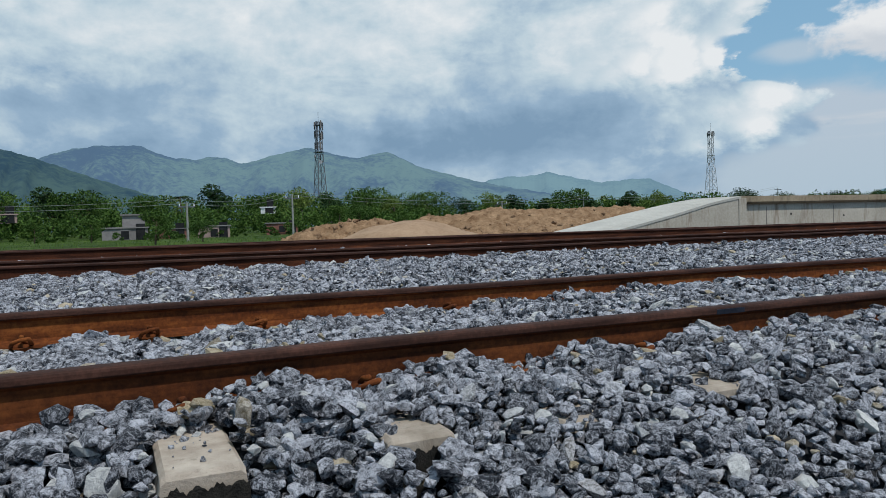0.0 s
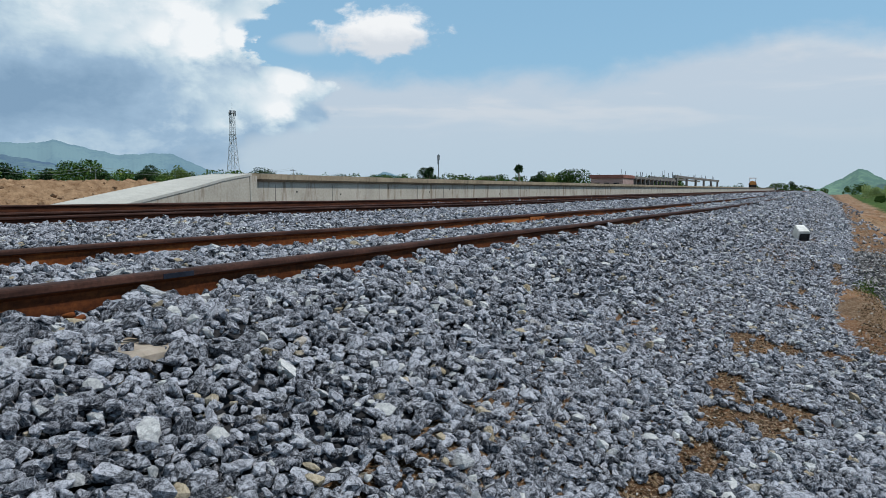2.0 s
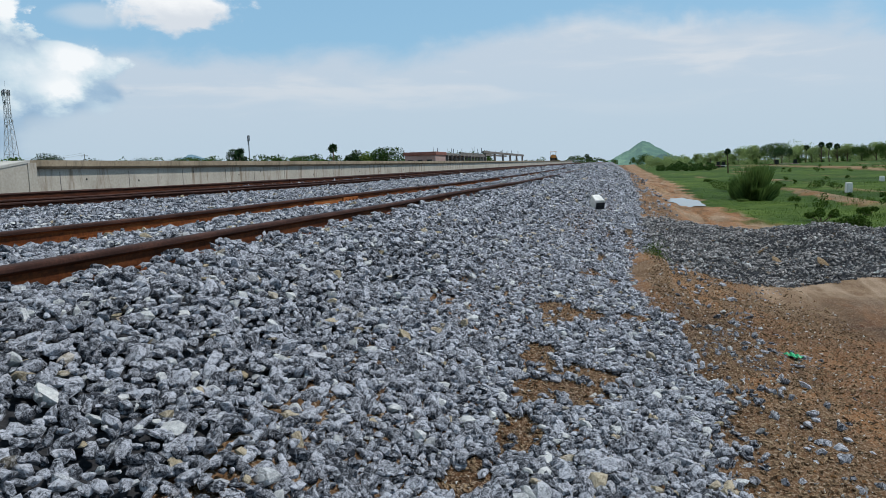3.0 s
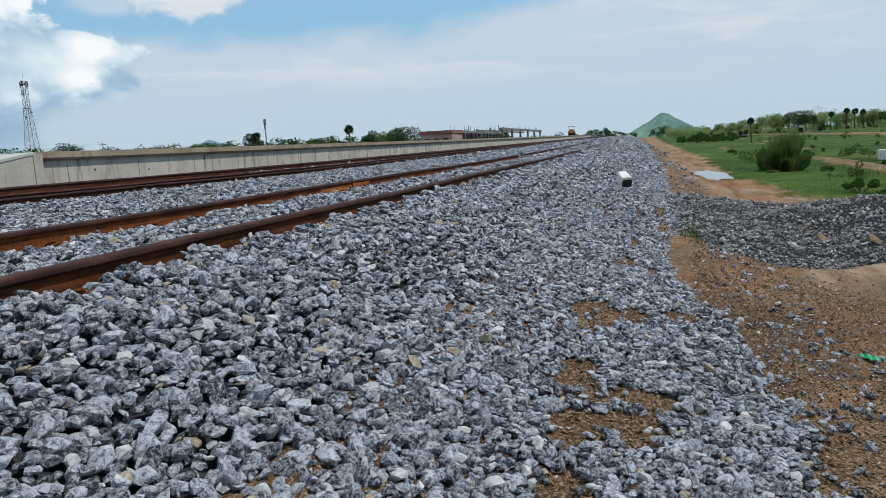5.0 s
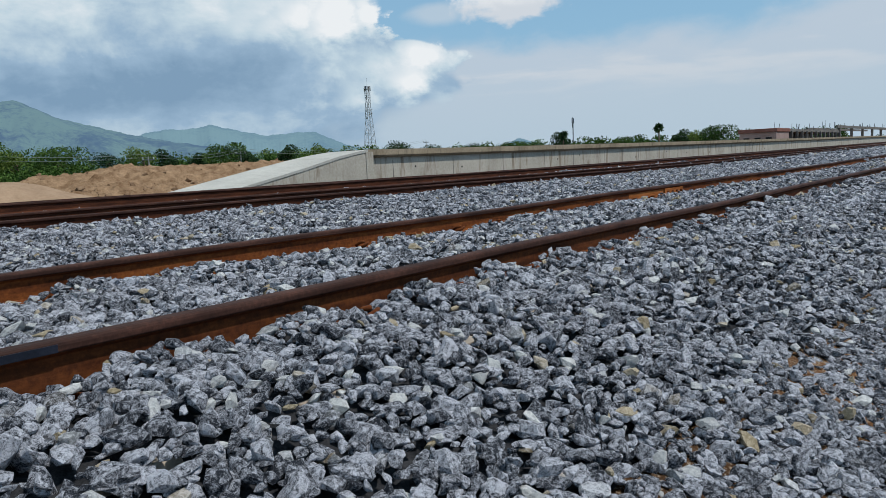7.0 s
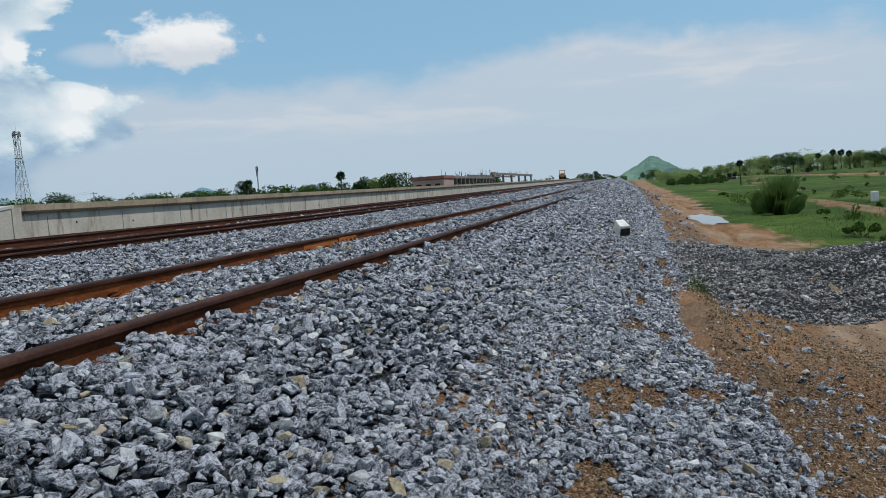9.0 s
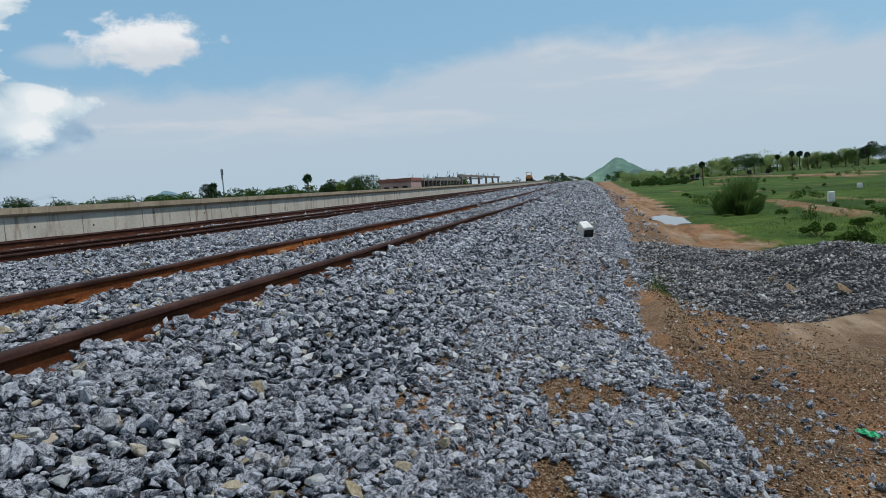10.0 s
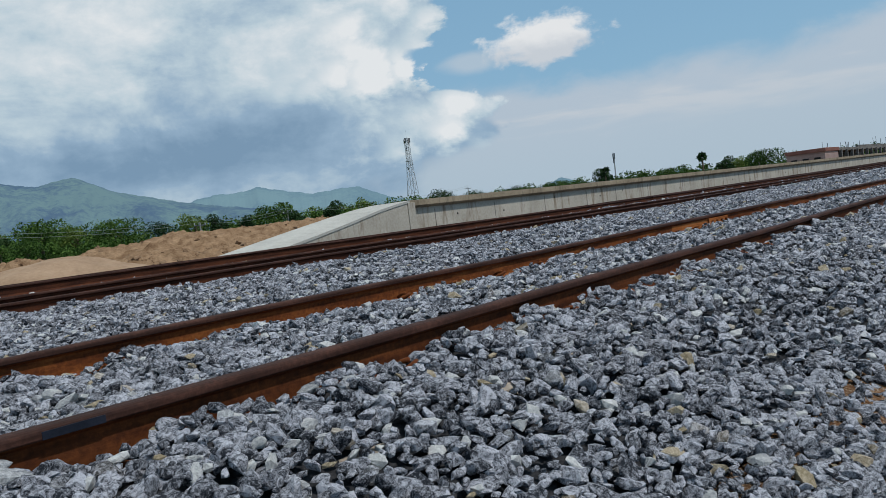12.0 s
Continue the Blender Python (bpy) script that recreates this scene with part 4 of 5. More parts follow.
# clods lying on the dug earth
for mound in mounds:
    r = np.random.RandomState(len(mound.name))
    co = np.array([tuple(v.co) for v in mound.data.vertices])
    co = co[co[:, 2] > -0.35]
    pick = co[r.randint(0, len(co), 420)] + r.normal(0, 0.05, (420, 3)) * np.array([1, 1, 0.2])
    tagged(heap_of_stones("earth_clods", pick, 0.05 + 0.16 * r.uniform(size=420) ** 4, 9, CLOD, None, 71), "brown clods and stones lying on the dug earth", "clods", kind="stuff")
heap("earth_mound", "low spread heap of reddish earth on the muddy road", 47.0, -3.9, 5.0, 1.1, 0.34, SPOIL, 0.07, 11.0, -1.4)

# ---- dark gravel heap by the earth road ----
n = 80
u = np.linspace(0, 1, n)
U, V = np.meshgrid(u, u, indexing="ij")


def gravel_z(x, y):
    yr = y
    base = slope_z(x, yr) - 0.05
    front = np.clip((x - 9.75 - 0.55 * np.clip(-3.1 - yr, 0, 3) - 0.25 * wave(x, y, 1.6, 3.0)) / 1.1, 0, 1)
    side = np.clip((-2.62 - 0.12 * wave(x, 0 * x, 1.9) - yr) / 0.45, 0, 1) * np.clip((yr + 11.5) / 2.0, 0, 1) * np.clip((18.2 - x) / 1.4, 0, 1)
    crest = np.exp(-((x - 14.7 - 0.25 * (y + 5)) / 1.7) ** 2) * np.clip((-2.9 - yr) / 2.6, 0.06, 1)
    return base + side * front * (0.13 + 0.045 * wave(x, y, 2.6, 4.0) + 0.03 * wave(x, y, 5.1, 1.0) + 0.40 * crest * (1 + 0.22 * wave(x, y, 1.3, 2.0)))


HX, HY = 9.6 + 9.0 * U, -11.6 + 9.2 * V
# Sheet under the gravel, coloured near-black as the shade between its stones.
gh = tagged(sheet("gravel_mound", HX, HY, gravel_z(HX, HY) - 0.02, GAP_SHADE), "low heap of dark grey gravel beside the earth road", "heap")
r = np.random.RandomState(31)
X, Y = np.meshgrid(np.arange(9.6, 18.4, 0.05), np.arange(-11.0, -2.5, 0.05))
x, y = X.ravel() + r.uniform(-0.025, 0.025, X.size), Y.ravel() + r.uniform(-0.025, 0.025, X.size)
s = (gravel_z(x, y) > np.maximum(ground_z(x, y), -1.44) + 0.004) & (r.uniform(size=len(x)) > 0.06)
x, y = x[s], y[s]
tagged(heap_of_stones("loose_gravel", np.stack([x, y, gravel_z(x, y) + r.uniform(-0.012, 0.016, len(x))], -1), 0.027 * np.clip(r.lognormal(0, 0.32, len(x)), 0.5, 2.0), 8, DARK_STONE, gh, 32), kind="stuff")
for bx_, by_, bs in ((12.6, -4.75, 0.13), (12.9, -4.55, 0.10), (12.2, -5.3, 0.13), (12.4, -4.2, 0.06)):
    tagged(heap_of_stones("boulder", np.array([[bx_, by_, gravel_z(np.array(bx_), np.array(by_)) + 0.02]]), np.array([bs * 0.75]), 22, TAN_STONE, None, int(bs * 100)), "brown lump of earth-stained rock on the gravel heap", "rock")

# ---- white marker block ----
bk_ = thing("marker_block", "white-painted concrete block tipped over on the ballast slope", "block", (15.69, -1.88, -0.56), turn=22)
bm = bmesh.new()
sec = [(-0.15, 0.0), (-0.12, 0.27), (0.12, 0.27), (0.15, 0.0)]
ra = [bm.verts.new((-0.19, a, b)) for a, b in sec]
rb = [bm.verts.new((0.19, a * 0.9, b * 0.95)) for a, b in sec]
for k in range(4):
    bm.faces.new((ra[k], rb[k], rb[(k + 1) % 4], ra[(k + 1) % 4]))
bm.faces.new(ra[::-1])
bm.faces.new(rb)
bmesh.ops.bevel(bm, geom=list(bm.edges), offset=0.012, segments=2, affect="EDGES")
bmesh.ops.recalc_face_normals(bm, faces=list(bm.faces))
body = part("body", bm, WHITE_STONE, bk_)
body.matrix_basis = pose(0, 0, 0.03, 0, -24, 0) @ Matrix.Scale(0.80, 4)
# Near-black plate puts the end's shade into colour.
end = part("end_face", boxes(((-0.193, -0.015, 0.115), (0.012, 0.23, 0.19)), bevel=0.003), DARK_SHADE, bk_, "end in painted dark shade")
end.matrix_basis = pose(0, 0, 0.03, 0, -24, 0) @ Matrix.Scale(0.80, 4)

# green litter
lit = thing("plastic_wrapper", "crumpled bright green plastic wrapper on the brown earth", "litter", (6.55, -3.72, float(ground_z(np.array(6.55), np.array(-3.72))) + 0.012), turn=30)
bm = bmesh.new()
bmesh.ops.create_grid(bm, x_segments=8, y_segments=5, size=0.5)
for v in bm.verts:
    v.co = Vector((v.co.x * 0.15, v.co.y * 0.07, 0.016 * math.sin(v.co.x * 14) * math.cos(v.co.y * 9) + 0.018))
bmesh.ops.solidify(bm, geom=list(bm.faces), thickness=0.003)
part("film", bm, PLASTIC, lit)


# ---- hills on the horizon ----
EYE0 = Vector((0.5, -2.3, 0.39))


def spot(azimuth, dist):
    a = radians(azimuth)
    return EYE0.x + dist * math.cos(a), EYE0.y + dist * math.sin(a)


def ridge(name, label, dist, crest, mat, seed, depth=500.0):
    """A long hill along a crest of (azimuth, elevation) points, in degrees."""
    ca, ce = np.array(sorted(crest)).T
    az_ = np.linspace(ca[0], ca[-1], 420)
    el_ = np.interp(az_, ca, ce)
    k = np.hanning(17) / np.hanning(17).sum()
    el_ = np.convolve(np.pad(el_, 8, "edge"), k, "valid")
    el_ = el_ + 0.025 * np.sin(az_ * 4.1 + seed) + 0.016 * np.sin(az_ * 9.7 + 2 * seed) + 0.010 * np.sin(az_ * 23.0 + seed)
    t = np.linspace(0, 1, 26)
    A, T = np.meshgrid(az_, t, indexing="ij")
    H = dist * np.tan(np.radians(el_))[:, None] * np.sin(T * np.pi / 2) ** 0.85
    gully = np.sin(A * 1.3 + 2.2 * np.sin(T * 3 + A * 0.4) + seed) * 0.6 + np.sin(A * 2.9 + 2.4 * np.sin(T * 5 + A * 0.7)) * 0.4
    H = H * (1 + 0.05 * gully * np.sin(T * np.pi))
    D = dist - depth * (1 - T) + 45 * gully * np.sin(T * np.pi)
    a = np.radians(A)
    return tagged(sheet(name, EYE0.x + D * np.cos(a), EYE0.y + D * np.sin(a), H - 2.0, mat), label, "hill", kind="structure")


ridge("backdrop", "green wooded mountain range in painted blue haze under the clouds", 2300,
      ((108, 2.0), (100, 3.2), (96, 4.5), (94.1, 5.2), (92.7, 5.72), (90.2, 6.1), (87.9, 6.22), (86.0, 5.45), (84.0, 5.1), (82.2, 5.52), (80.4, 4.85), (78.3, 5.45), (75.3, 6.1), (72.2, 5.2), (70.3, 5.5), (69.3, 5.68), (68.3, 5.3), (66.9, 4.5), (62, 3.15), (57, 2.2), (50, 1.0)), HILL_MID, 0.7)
ridge("backdrop", "far range of low hills in painted pale blue haze", 2900, ((70, 1.5), (64, 2.5), (61.1, 3.3), (59.7, 3.55), (58.2, 3.5), (56.6, 3.78), (54.5, 3.25), (52.8, 2.85), (50.6, 3.0), (49.0, 3.0), (47.3, 2.2), (46.3, 1.8), (43, 1.1), (38, 0.6)), HILL_FAR, 2.1)
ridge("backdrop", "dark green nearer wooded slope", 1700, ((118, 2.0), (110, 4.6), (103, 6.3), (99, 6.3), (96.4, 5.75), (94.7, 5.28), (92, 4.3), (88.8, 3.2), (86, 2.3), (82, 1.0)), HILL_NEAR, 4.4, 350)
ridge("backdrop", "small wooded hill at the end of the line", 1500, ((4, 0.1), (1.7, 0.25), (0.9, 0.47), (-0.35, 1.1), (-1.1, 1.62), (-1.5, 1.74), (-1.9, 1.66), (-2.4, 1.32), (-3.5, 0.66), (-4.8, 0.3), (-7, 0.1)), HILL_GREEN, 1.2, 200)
ridge("backdrop", "faint low hills in painted haze beyond the platform", 3300, ((40, 0.6), (35.5, 0.8), (33.0, 1.8), (30.5, 0.8), (24, 1.2), (20, 0.6)), HILL_FAR, 3.0)


# ---- trees ----
def leaf_cloud(r, centres, radii, count, size, squash=0.75):
    """Small leaf clumps spread through round clusters; arrays of vertices and quads."""
    pick = r.choice(len(centres), count, p=np.array(radii) ** 2 / np.sum(np.array(radii) ** 2))
    d = r.normal(size=(count, 3))
    d /= np.linalg.norm(d, axis=1)[:, None]
    d *= (r.uniform(0.25, 1.0, count) ** 0.45)[:, None]
    c = np.array(centres)[pick] + d * np.array(radii)[pick][:, None] * np.array([1, 1, squash])
    R = turns(r, count)
    s = size * r.uniform(0.6, 1.35, count)
    q = np.array([(-0.5, 0, 0), (0, -0.33, 0.10), (0.5, 0, 0), (0, 0.33, 0.10)])
    v = np.einsum("nij,vj->nvi", R, q) * s[:, None, None] + c[:, None, :]
    return v.reshape(-1, 3), np.arange(count * 4).reshape(-1, 4)


def tree(label, h, w, mat, seed, leaves=900, size=0.27, bare_stem=0.28):
    r = np.random.RandomState(seed)
    ob = thing("tree", label, "tree", group="trees around the yard")
    bm = bmesh.new()
    lean_ = r.uniform(-0.06, 0.06, 2) * h
    top = (lean_[0], lean_[1], h * 0.72)
    add_tube(bm, [(0, 0, -0.3), (lean_[0] * 0.3, lean_[1] * 0.3, h * 0.3), top], [0.032 * h, 0.024 * h, 0.008 * h], 7)
    centres, radii = [], []
    for k in range(r.randint(8, 12)):
        a, t = r.uniform(0, 6.28), r.uniform(bare_stem + 0.1, 0.92)
        reach_ = w * 0.5 * r.uniform(0.35, 0.85) * (1 - 0.5 * max(0, t - 0.6) / 0.4)
        tip = (lean_[0] * t + reach_ * math.cos(a), lean_[1] * t + reach_ * math.sin(a), h * t)
        start = (lean_[0] * t * 0.6, lean_[1] * t * 0.6, h * max(0.15, t - 0.25))
        add_tube(bm, [start, tuple((p + q) / 2 + 0.05 * h for p, q in zip(start, tip)), tip], [0.012 * h, 0.008 * h, 0.003 * h], 5)
        centres.append(tip)
        radii.append(w * r.uniform(0.16, 0.29))
    centres.append((lean_[0], lean_[1], h * 0.80))
    radii.append(w * 0.24)
    part("trunk", bm, BARK, ob, smooth=True)
    v, f = leaf_cloud(r, centres, radii, leaves, size)
    v[:, 2] = np.where(v[:, 2] > h * 0.6, h * 0.6 + (v[:, 2] - h * 0.6) * (h * 0.42 / max(h * 0.42, v[:, 2].max() - h * 0.6)), v[:, 2])
    arrays("crown", v, f, mat, ob)
    return ob


def palmyra(label, h, seed):
    """A fan palm: a bare stem and a round head of stiff fan leaves."""
    r = np.random.RandomState(seed)
    ob = thing("palm", label, "palm", group="palms")
    part("trunk", tubes((((0, 0, -0.3), (0.05 * h, 0, h * 0.5), (0.03 * h, 0.02 * h, h * 0.86)), [0.030 * h, 0.022 * h, 0.020 * h]), n=8), BARK, ob, smooth=True)
    top = Vector((0.03 * h, 0.02 * h, h * 0.87))
    V, F = [], []
    for k in range(22):
        a, up = r.uniform(0, 6.28), r.uniform(-0.7, 1.4)
        d = Vector((math.cos(a) * math.cos(up), math.sin(a) * math.cos(up), math.sin(up)))
        side = d.cross(Vector((0, 0, 1))).normalized()
        roll_ = r.uniform(0, 3.14)
        side = side * math.cos(roll_) + d.cross(side) * math.sin(roll_)
        c = top + d * h * 0.015
        for j in range(7):
            s = radians(-66 + 22 * j)
            far_ = r.uniform(0.10, 0.19)
            t = (d * math.cos(s) + side * math.sin(s)) * h * far_
            n_ = (d * math.cos(s + 0.16) + side * math.sin(s + 0.16)) * h * 0.11
            m_ = (d * math.cos(s - 0.16) + side * math.sin(s - 0.16)) * h * 0.11
            b = len(V)
            V += [c, c + m_, c + t, c + n_]
            F.append((b, b + 1, b + 2, b + 3))
    arrays("crown", np.array([tuple(p) for p in V]), np.array(F), LEAF_DARK, ob)
    return ob


def coconut(label, h, seed):
    r = np.random.RandomState(seed)
    ob = thing("palm", label, "palm", group="palms")
    part("trunk", tubes((((0, 0, -0.3), (0.06 * h, 0, h * 0.5), (0.05 * h, 0.03 * h, h * 0.85)), [0.02 * h, 0.015 * h, 0.013 * h]), n=7), BARK, ob, smooth=True)
    top = Vector((0.05 * h, 0.03 * h, h * 0.85))
    V, F = [], []
    for k in range(16):
        a, up = 6.28 * k / 16 + r.uniform(-0.2, 0.2), r.uniform(-0.2, 0.9)
        out = Vector((math.cos(a), math.sin(a), 0))
        side = Vector((-math.sin(a), math.cos(a), 0))
        for j in range(1, 9):
            t = j / 8
            p = top + out * h * 0.30 * t * math.cos(up * 0.6) + Vector((0, 0, h * (0.22 * math.sin(up) * t - 0.22 * t * t)))
            for sg in (-1, 1):
                b = len(V)
                V += [p, p + out * h * 0.025, p + side * sg * h * 0.075 * (1.1 - t * 0.7) + out * h * 0.03 - Vector((0, 0, h * 0.03)), p + side * sg * h * 0.06 * (1.1 - t * 0.7) - Vector((0, 0, h * 0.025))]
                F.append((b, b + 1, b + 2, b + 3))
    arrays("crown", np.array([tuple(p) for p in V]), np.array(F), LEAF_DARK, ob)
    return ob


def stand(ob, azimuth, dist, base, turn=0.0, scale=1.0):
    x, y = spot(azimuth, dist)
    ob.matrix_basis = pose(x, y, base, 0, 0, turn) @ Matrix.Scale(scale, 4)
    return ob


KINDS = [tree("broad dark green tree with a dense rounded crown", 6.0, 6.4, LEAF, 41, 2800),
         tree("tall dark green tree with an uneven crown", 6.0, 4.4, LEAF_DARK, 42, 2400),
         tree("yellow-green tree with a loose light crown", 6.0, 5.0, LEAF_LIGHT, 43, 2200),
         tree("spreading dark tree with a flat open crown", 6.0, 7.4, LEAF_DARK, 44, 2200, bare_stem=0.45),
         tree("small round green tree", 6.0, 5.6, LEAF, 45, 2600, 0.28, 0.1),
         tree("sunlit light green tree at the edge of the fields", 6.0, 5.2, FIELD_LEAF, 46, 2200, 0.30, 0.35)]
used = set()


def grow(kind, azimuth, dist, top_el, base, turn):
    """A tree of that kind whose crown reaches the elevation top_el as seen from the yard."""
    h = EYE0.z + dist * math.tan(radians(top_el)) - base
    if kind in used:
        ob = copy_thing(KINDS[kind], Matrix.Identity(4))
    else:
        ob = KINDS[kind]
        used.add(kind)
    stand(ob, azimuth, dist, base, turn, h / 6.0)


BELT_TREES = ((0, 71.3, 118, 3.05, 30), (0, 66.4, 122, 2.62, 80), (2, 60.9, 104, 2.35, 10), (1, 59.4, 108, 2.1, 50), (0, 55.0, 100, 2.52, 120), (1, 51.0, 122, 2.1, 200),
              (3, 42.3, 190, 2.0, 15), (1, 82.4, 140, 3.35, 75), (0, 92.0, 120, 3.1, 140), (1, 93.6, 125, 3.2, 60), (0, 97.0, 118, 3.0, 20), (2, 76.3, 128, 3.0, 100),
              (0, 79.0, 132, 2.7, 160), (1, 74.0, 120, 2.6, 10), (0, 87.5, 128, 2.7, 200), (2, 69.0, 126, 2.4, 40))
VILLAGE_TREES = ((4, 87.4, 50, 1.38, 30), (0, 84.0, 58, 0.7, 90), (4, 91.5, 70, 0.9, 10), (4, 95.0, 75, 0.7, 70), (4, 73.5, 78, 1.6, 70), (0, 72.0, 84, 1.7, 10),
              (1, 57.2, 96, 1.75, 120), (3, 63.5, 120, 2.0, 10), (2, 48.4, 130, 1.95, 66), (1, 53.4, 98, 1.7, 12))
PLATFORM_TREES = ((3, 39.7, 210, 1.6, 40), (0, 33.4, 200, 1.6, 70), (1, 29.6, 165, 2.05, 10), (0, 24.9, 200, 1.5, 35), (2, 20.2, 180, 1.6, 90), (0, 18.4, 150, 1.98, 20),
              (1, 21.0, 150, 1.75, 130), (3, 36.8, 220, 1.55, 200), (0, 12.0, 260, 1.1, 60), (1, 2.6, 330, 0.85, 5), (0, 3.6, 330, 0.8, 40))
for kind, azimuth, dist, top_el, turn in BELT_TREES + VILLAGE_TREES + PLATFORM_TREES:
    grow(kind, azimuth, dist, top_el, -0.7, turn)
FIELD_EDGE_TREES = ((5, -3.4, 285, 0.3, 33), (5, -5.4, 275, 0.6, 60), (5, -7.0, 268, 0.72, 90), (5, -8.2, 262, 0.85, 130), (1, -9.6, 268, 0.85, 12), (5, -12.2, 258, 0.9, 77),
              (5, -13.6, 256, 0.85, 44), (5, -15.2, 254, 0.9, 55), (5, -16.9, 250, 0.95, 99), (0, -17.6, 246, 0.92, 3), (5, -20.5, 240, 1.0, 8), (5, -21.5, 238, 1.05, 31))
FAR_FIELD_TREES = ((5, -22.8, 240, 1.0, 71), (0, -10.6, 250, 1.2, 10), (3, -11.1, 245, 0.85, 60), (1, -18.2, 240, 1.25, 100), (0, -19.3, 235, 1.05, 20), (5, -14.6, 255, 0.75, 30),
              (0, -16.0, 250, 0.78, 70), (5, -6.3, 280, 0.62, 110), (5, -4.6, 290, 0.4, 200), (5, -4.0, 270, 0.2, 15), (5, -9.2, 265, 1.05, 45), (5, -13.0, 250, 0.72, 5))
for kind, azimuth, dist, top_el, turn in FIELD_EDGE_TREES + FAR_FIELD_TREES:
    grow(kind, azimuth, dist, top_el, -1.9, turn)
stand(coconut("coconut palm with drooping feathery leaves", 6.4, 3), 85.3, 118, -0.7, 40, 1.12)
first_palm = palmyra("dark fan palm with a bare stem standing in the field", 4.0, 5)
stand(first_palm, -7.55, 122, -1.75, 20, 0.97)
for azimuth, dist, s, turn in ((22.4, 150, 1.75, 60), (29.5, 158, 1.7, 160), (-13.6, 250, 1.7, 0), (-14.1, 252, 1.65, 100), (-14.6, 250, 1.55, 50), (-12.6, 255, 1.55, 200), (-10.0, 260, 1.35, 20), (-11.6, 258, 1.35, 90)):
    stand(copy_thing(first_palm, Matrix.Identity(4)), azimuth, dist, -0.8 if azimuth > 0 else -1.9, turn, s)


def woodland(name, label, runs, mat, seed, leaves=300, size=0.34):
    """Dense far wood; runs of (azimuth from, to, distance, spread, top elevation low, high, base, trees)."""
    r = np.random.RandomState(seed)
    V, F, base = [], [], 0
    for a0, a1, dist, spread, e0, e1, ground_, n in runs:
        for k in range(n):
            azm, d = r.uniform(a0, a1), dist + r.uniform(-spread, spread)
            x, y = spot(azm, d)
            top = EYE0.z + d * math.tan(radians(r.uniform(e0, e1)))
            h = max(0.4, top - ground_)
            w = h * r.uniform(0.55, 1.0)
            m = r.randint(4, 7)
            cs = [(x + r.uniform(-0.4, 0.4) * w, y + r.uniform(-0.4, 0.4) * w, ground_ + h * r.uniform(0.25, 0.85)) for _ in range(m)]
            v, f = leaf_cloud(r, cs, [w * r.uniform(0.22, 0.36) for _ in range(m)], leaves, size * (0.7 + h / 12), 0.8)
            V.append(v)
            F.append(f + base)
            base += len(v)
    tagged(arrays(name, np.concatenate(V), np.concatenate(F), mat), label, "woodland", kind="stuff")


woodland("woodland", "dense dark green belt of trees behind the village", ((68, 104, 150, 22, 1.6, 2.75, -0.7, 170), (44, 70, 145, 20, 1.1, 1.95, -0.7, 120), (66, 104, 106, 14, 0.3, 1.6, -0.7, 130)), LEAF, 51)
woodland("woodland", "sunlit yellow-green trees in the belt", ((74, 104, 165, 20, 2.3, 3.0, -0.7, 36), (44, 72, 160, 20, 1.3, 1.95, -0.7, 26)), LEAF_LIGHT, 52)
woodland("woodland", "distant tree line beyond the platform", ((22, 46, 225, 30, 1.05, 1.68, -0.7, 150), (10, 24, 235, 30, 0.9, 1.5, -0.7, 80), (-2, 12, 330, 30, 0.3, 0.75, -0.7, 50)), LEAF, 53, 240, 0.42)
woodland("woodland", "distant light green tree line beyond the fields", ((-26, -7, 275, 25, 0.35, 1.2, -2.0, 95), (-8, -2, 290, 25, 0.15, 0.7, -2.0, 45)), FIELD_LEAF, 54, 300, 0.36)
woodland("woodland", "dark green shrubs along the far field edge", ((-26, -2.5, 262, 22, -0.25, 0.3, -2.0, 60), (-6.5, -2.5, 210, 50, -0.42, -0.1, -1.9, 70)), LEAF, 55, 240, 0.36)
woodland("hedge", "low green bushes at the edge of the grassy field", ((66, 102, 88, 10, -0.45, 0.15, -0.7, 90),), LEAF, 56, 220, 0.24)
woodland("hedge", "small weeds and bushes in the green field", ((-20, -12, 32, 7, -2.9, -2.4, -1.65, 7), (-16, -6, 60, 15, -1.7, -1.3, -1.65, 18), (-26, -18, 26, 6, -3.6, -3.0, -1.65, 8), (-24, -8, 140, 40, -0.75, -0.35, -1.7, 40)), GRASS_BLADE, 57, 420, 0.085)


# ---- grass ----
def blades(name, label, pts, hgt, mat, seed, width=0.012, spread=0.35):
    r = np.random.RandomState(seed)
    n = len(pts)
    a = r.uniform(0, 6.28, n)
    side = np.stack([np.cos(a), np.sin(a), 0 * a], -1) * (width * hgt[:, None] / 0.3)
    tilt = np.stack([r.normal(0, spread, n), r.normal(0, spread, n), np.ones(n)], -1) * hgt[:, None]
    v = np.stack([pts - side, pts + side, pts + tilt * 0.6 + side * 0.6, pts + tilt], 1)
    return arrays(name, v.reshape(-1, 3), np.arange(n * 4).reshape(-1, 4), mat)


r = np.random.RandomState(61)
n = 42000
x = 17.5 + 60 * r.uniform(size=n) ** 1.7
y = -5.6 - (0.6 * (x - 6)) * r.uniform(size=n) ** 0.8
s = wave(x, y, 0.5, 2.0) > -0.55
s &= y < -6.3 + 0.9 * wave(x, y, 0.45, 1.0)
x, y = x[s], y[s]
g = blades("grass", "", np.stack([x, y, ground_z(x, y) - 0.01], -1), r.uniform(0.03, 0.10, len(x)) * (1 + 0.8 * (wave(x, y, 0.3, 4.0) > 0.4)), GRASS_BLADE, 62, 0.02)
tagged(g, "short green grass of the wet field", "grass", kind="stuff")
n = 9000
x, y = r.uniform(-14, 14, n), r.uniform(34, 95, n)
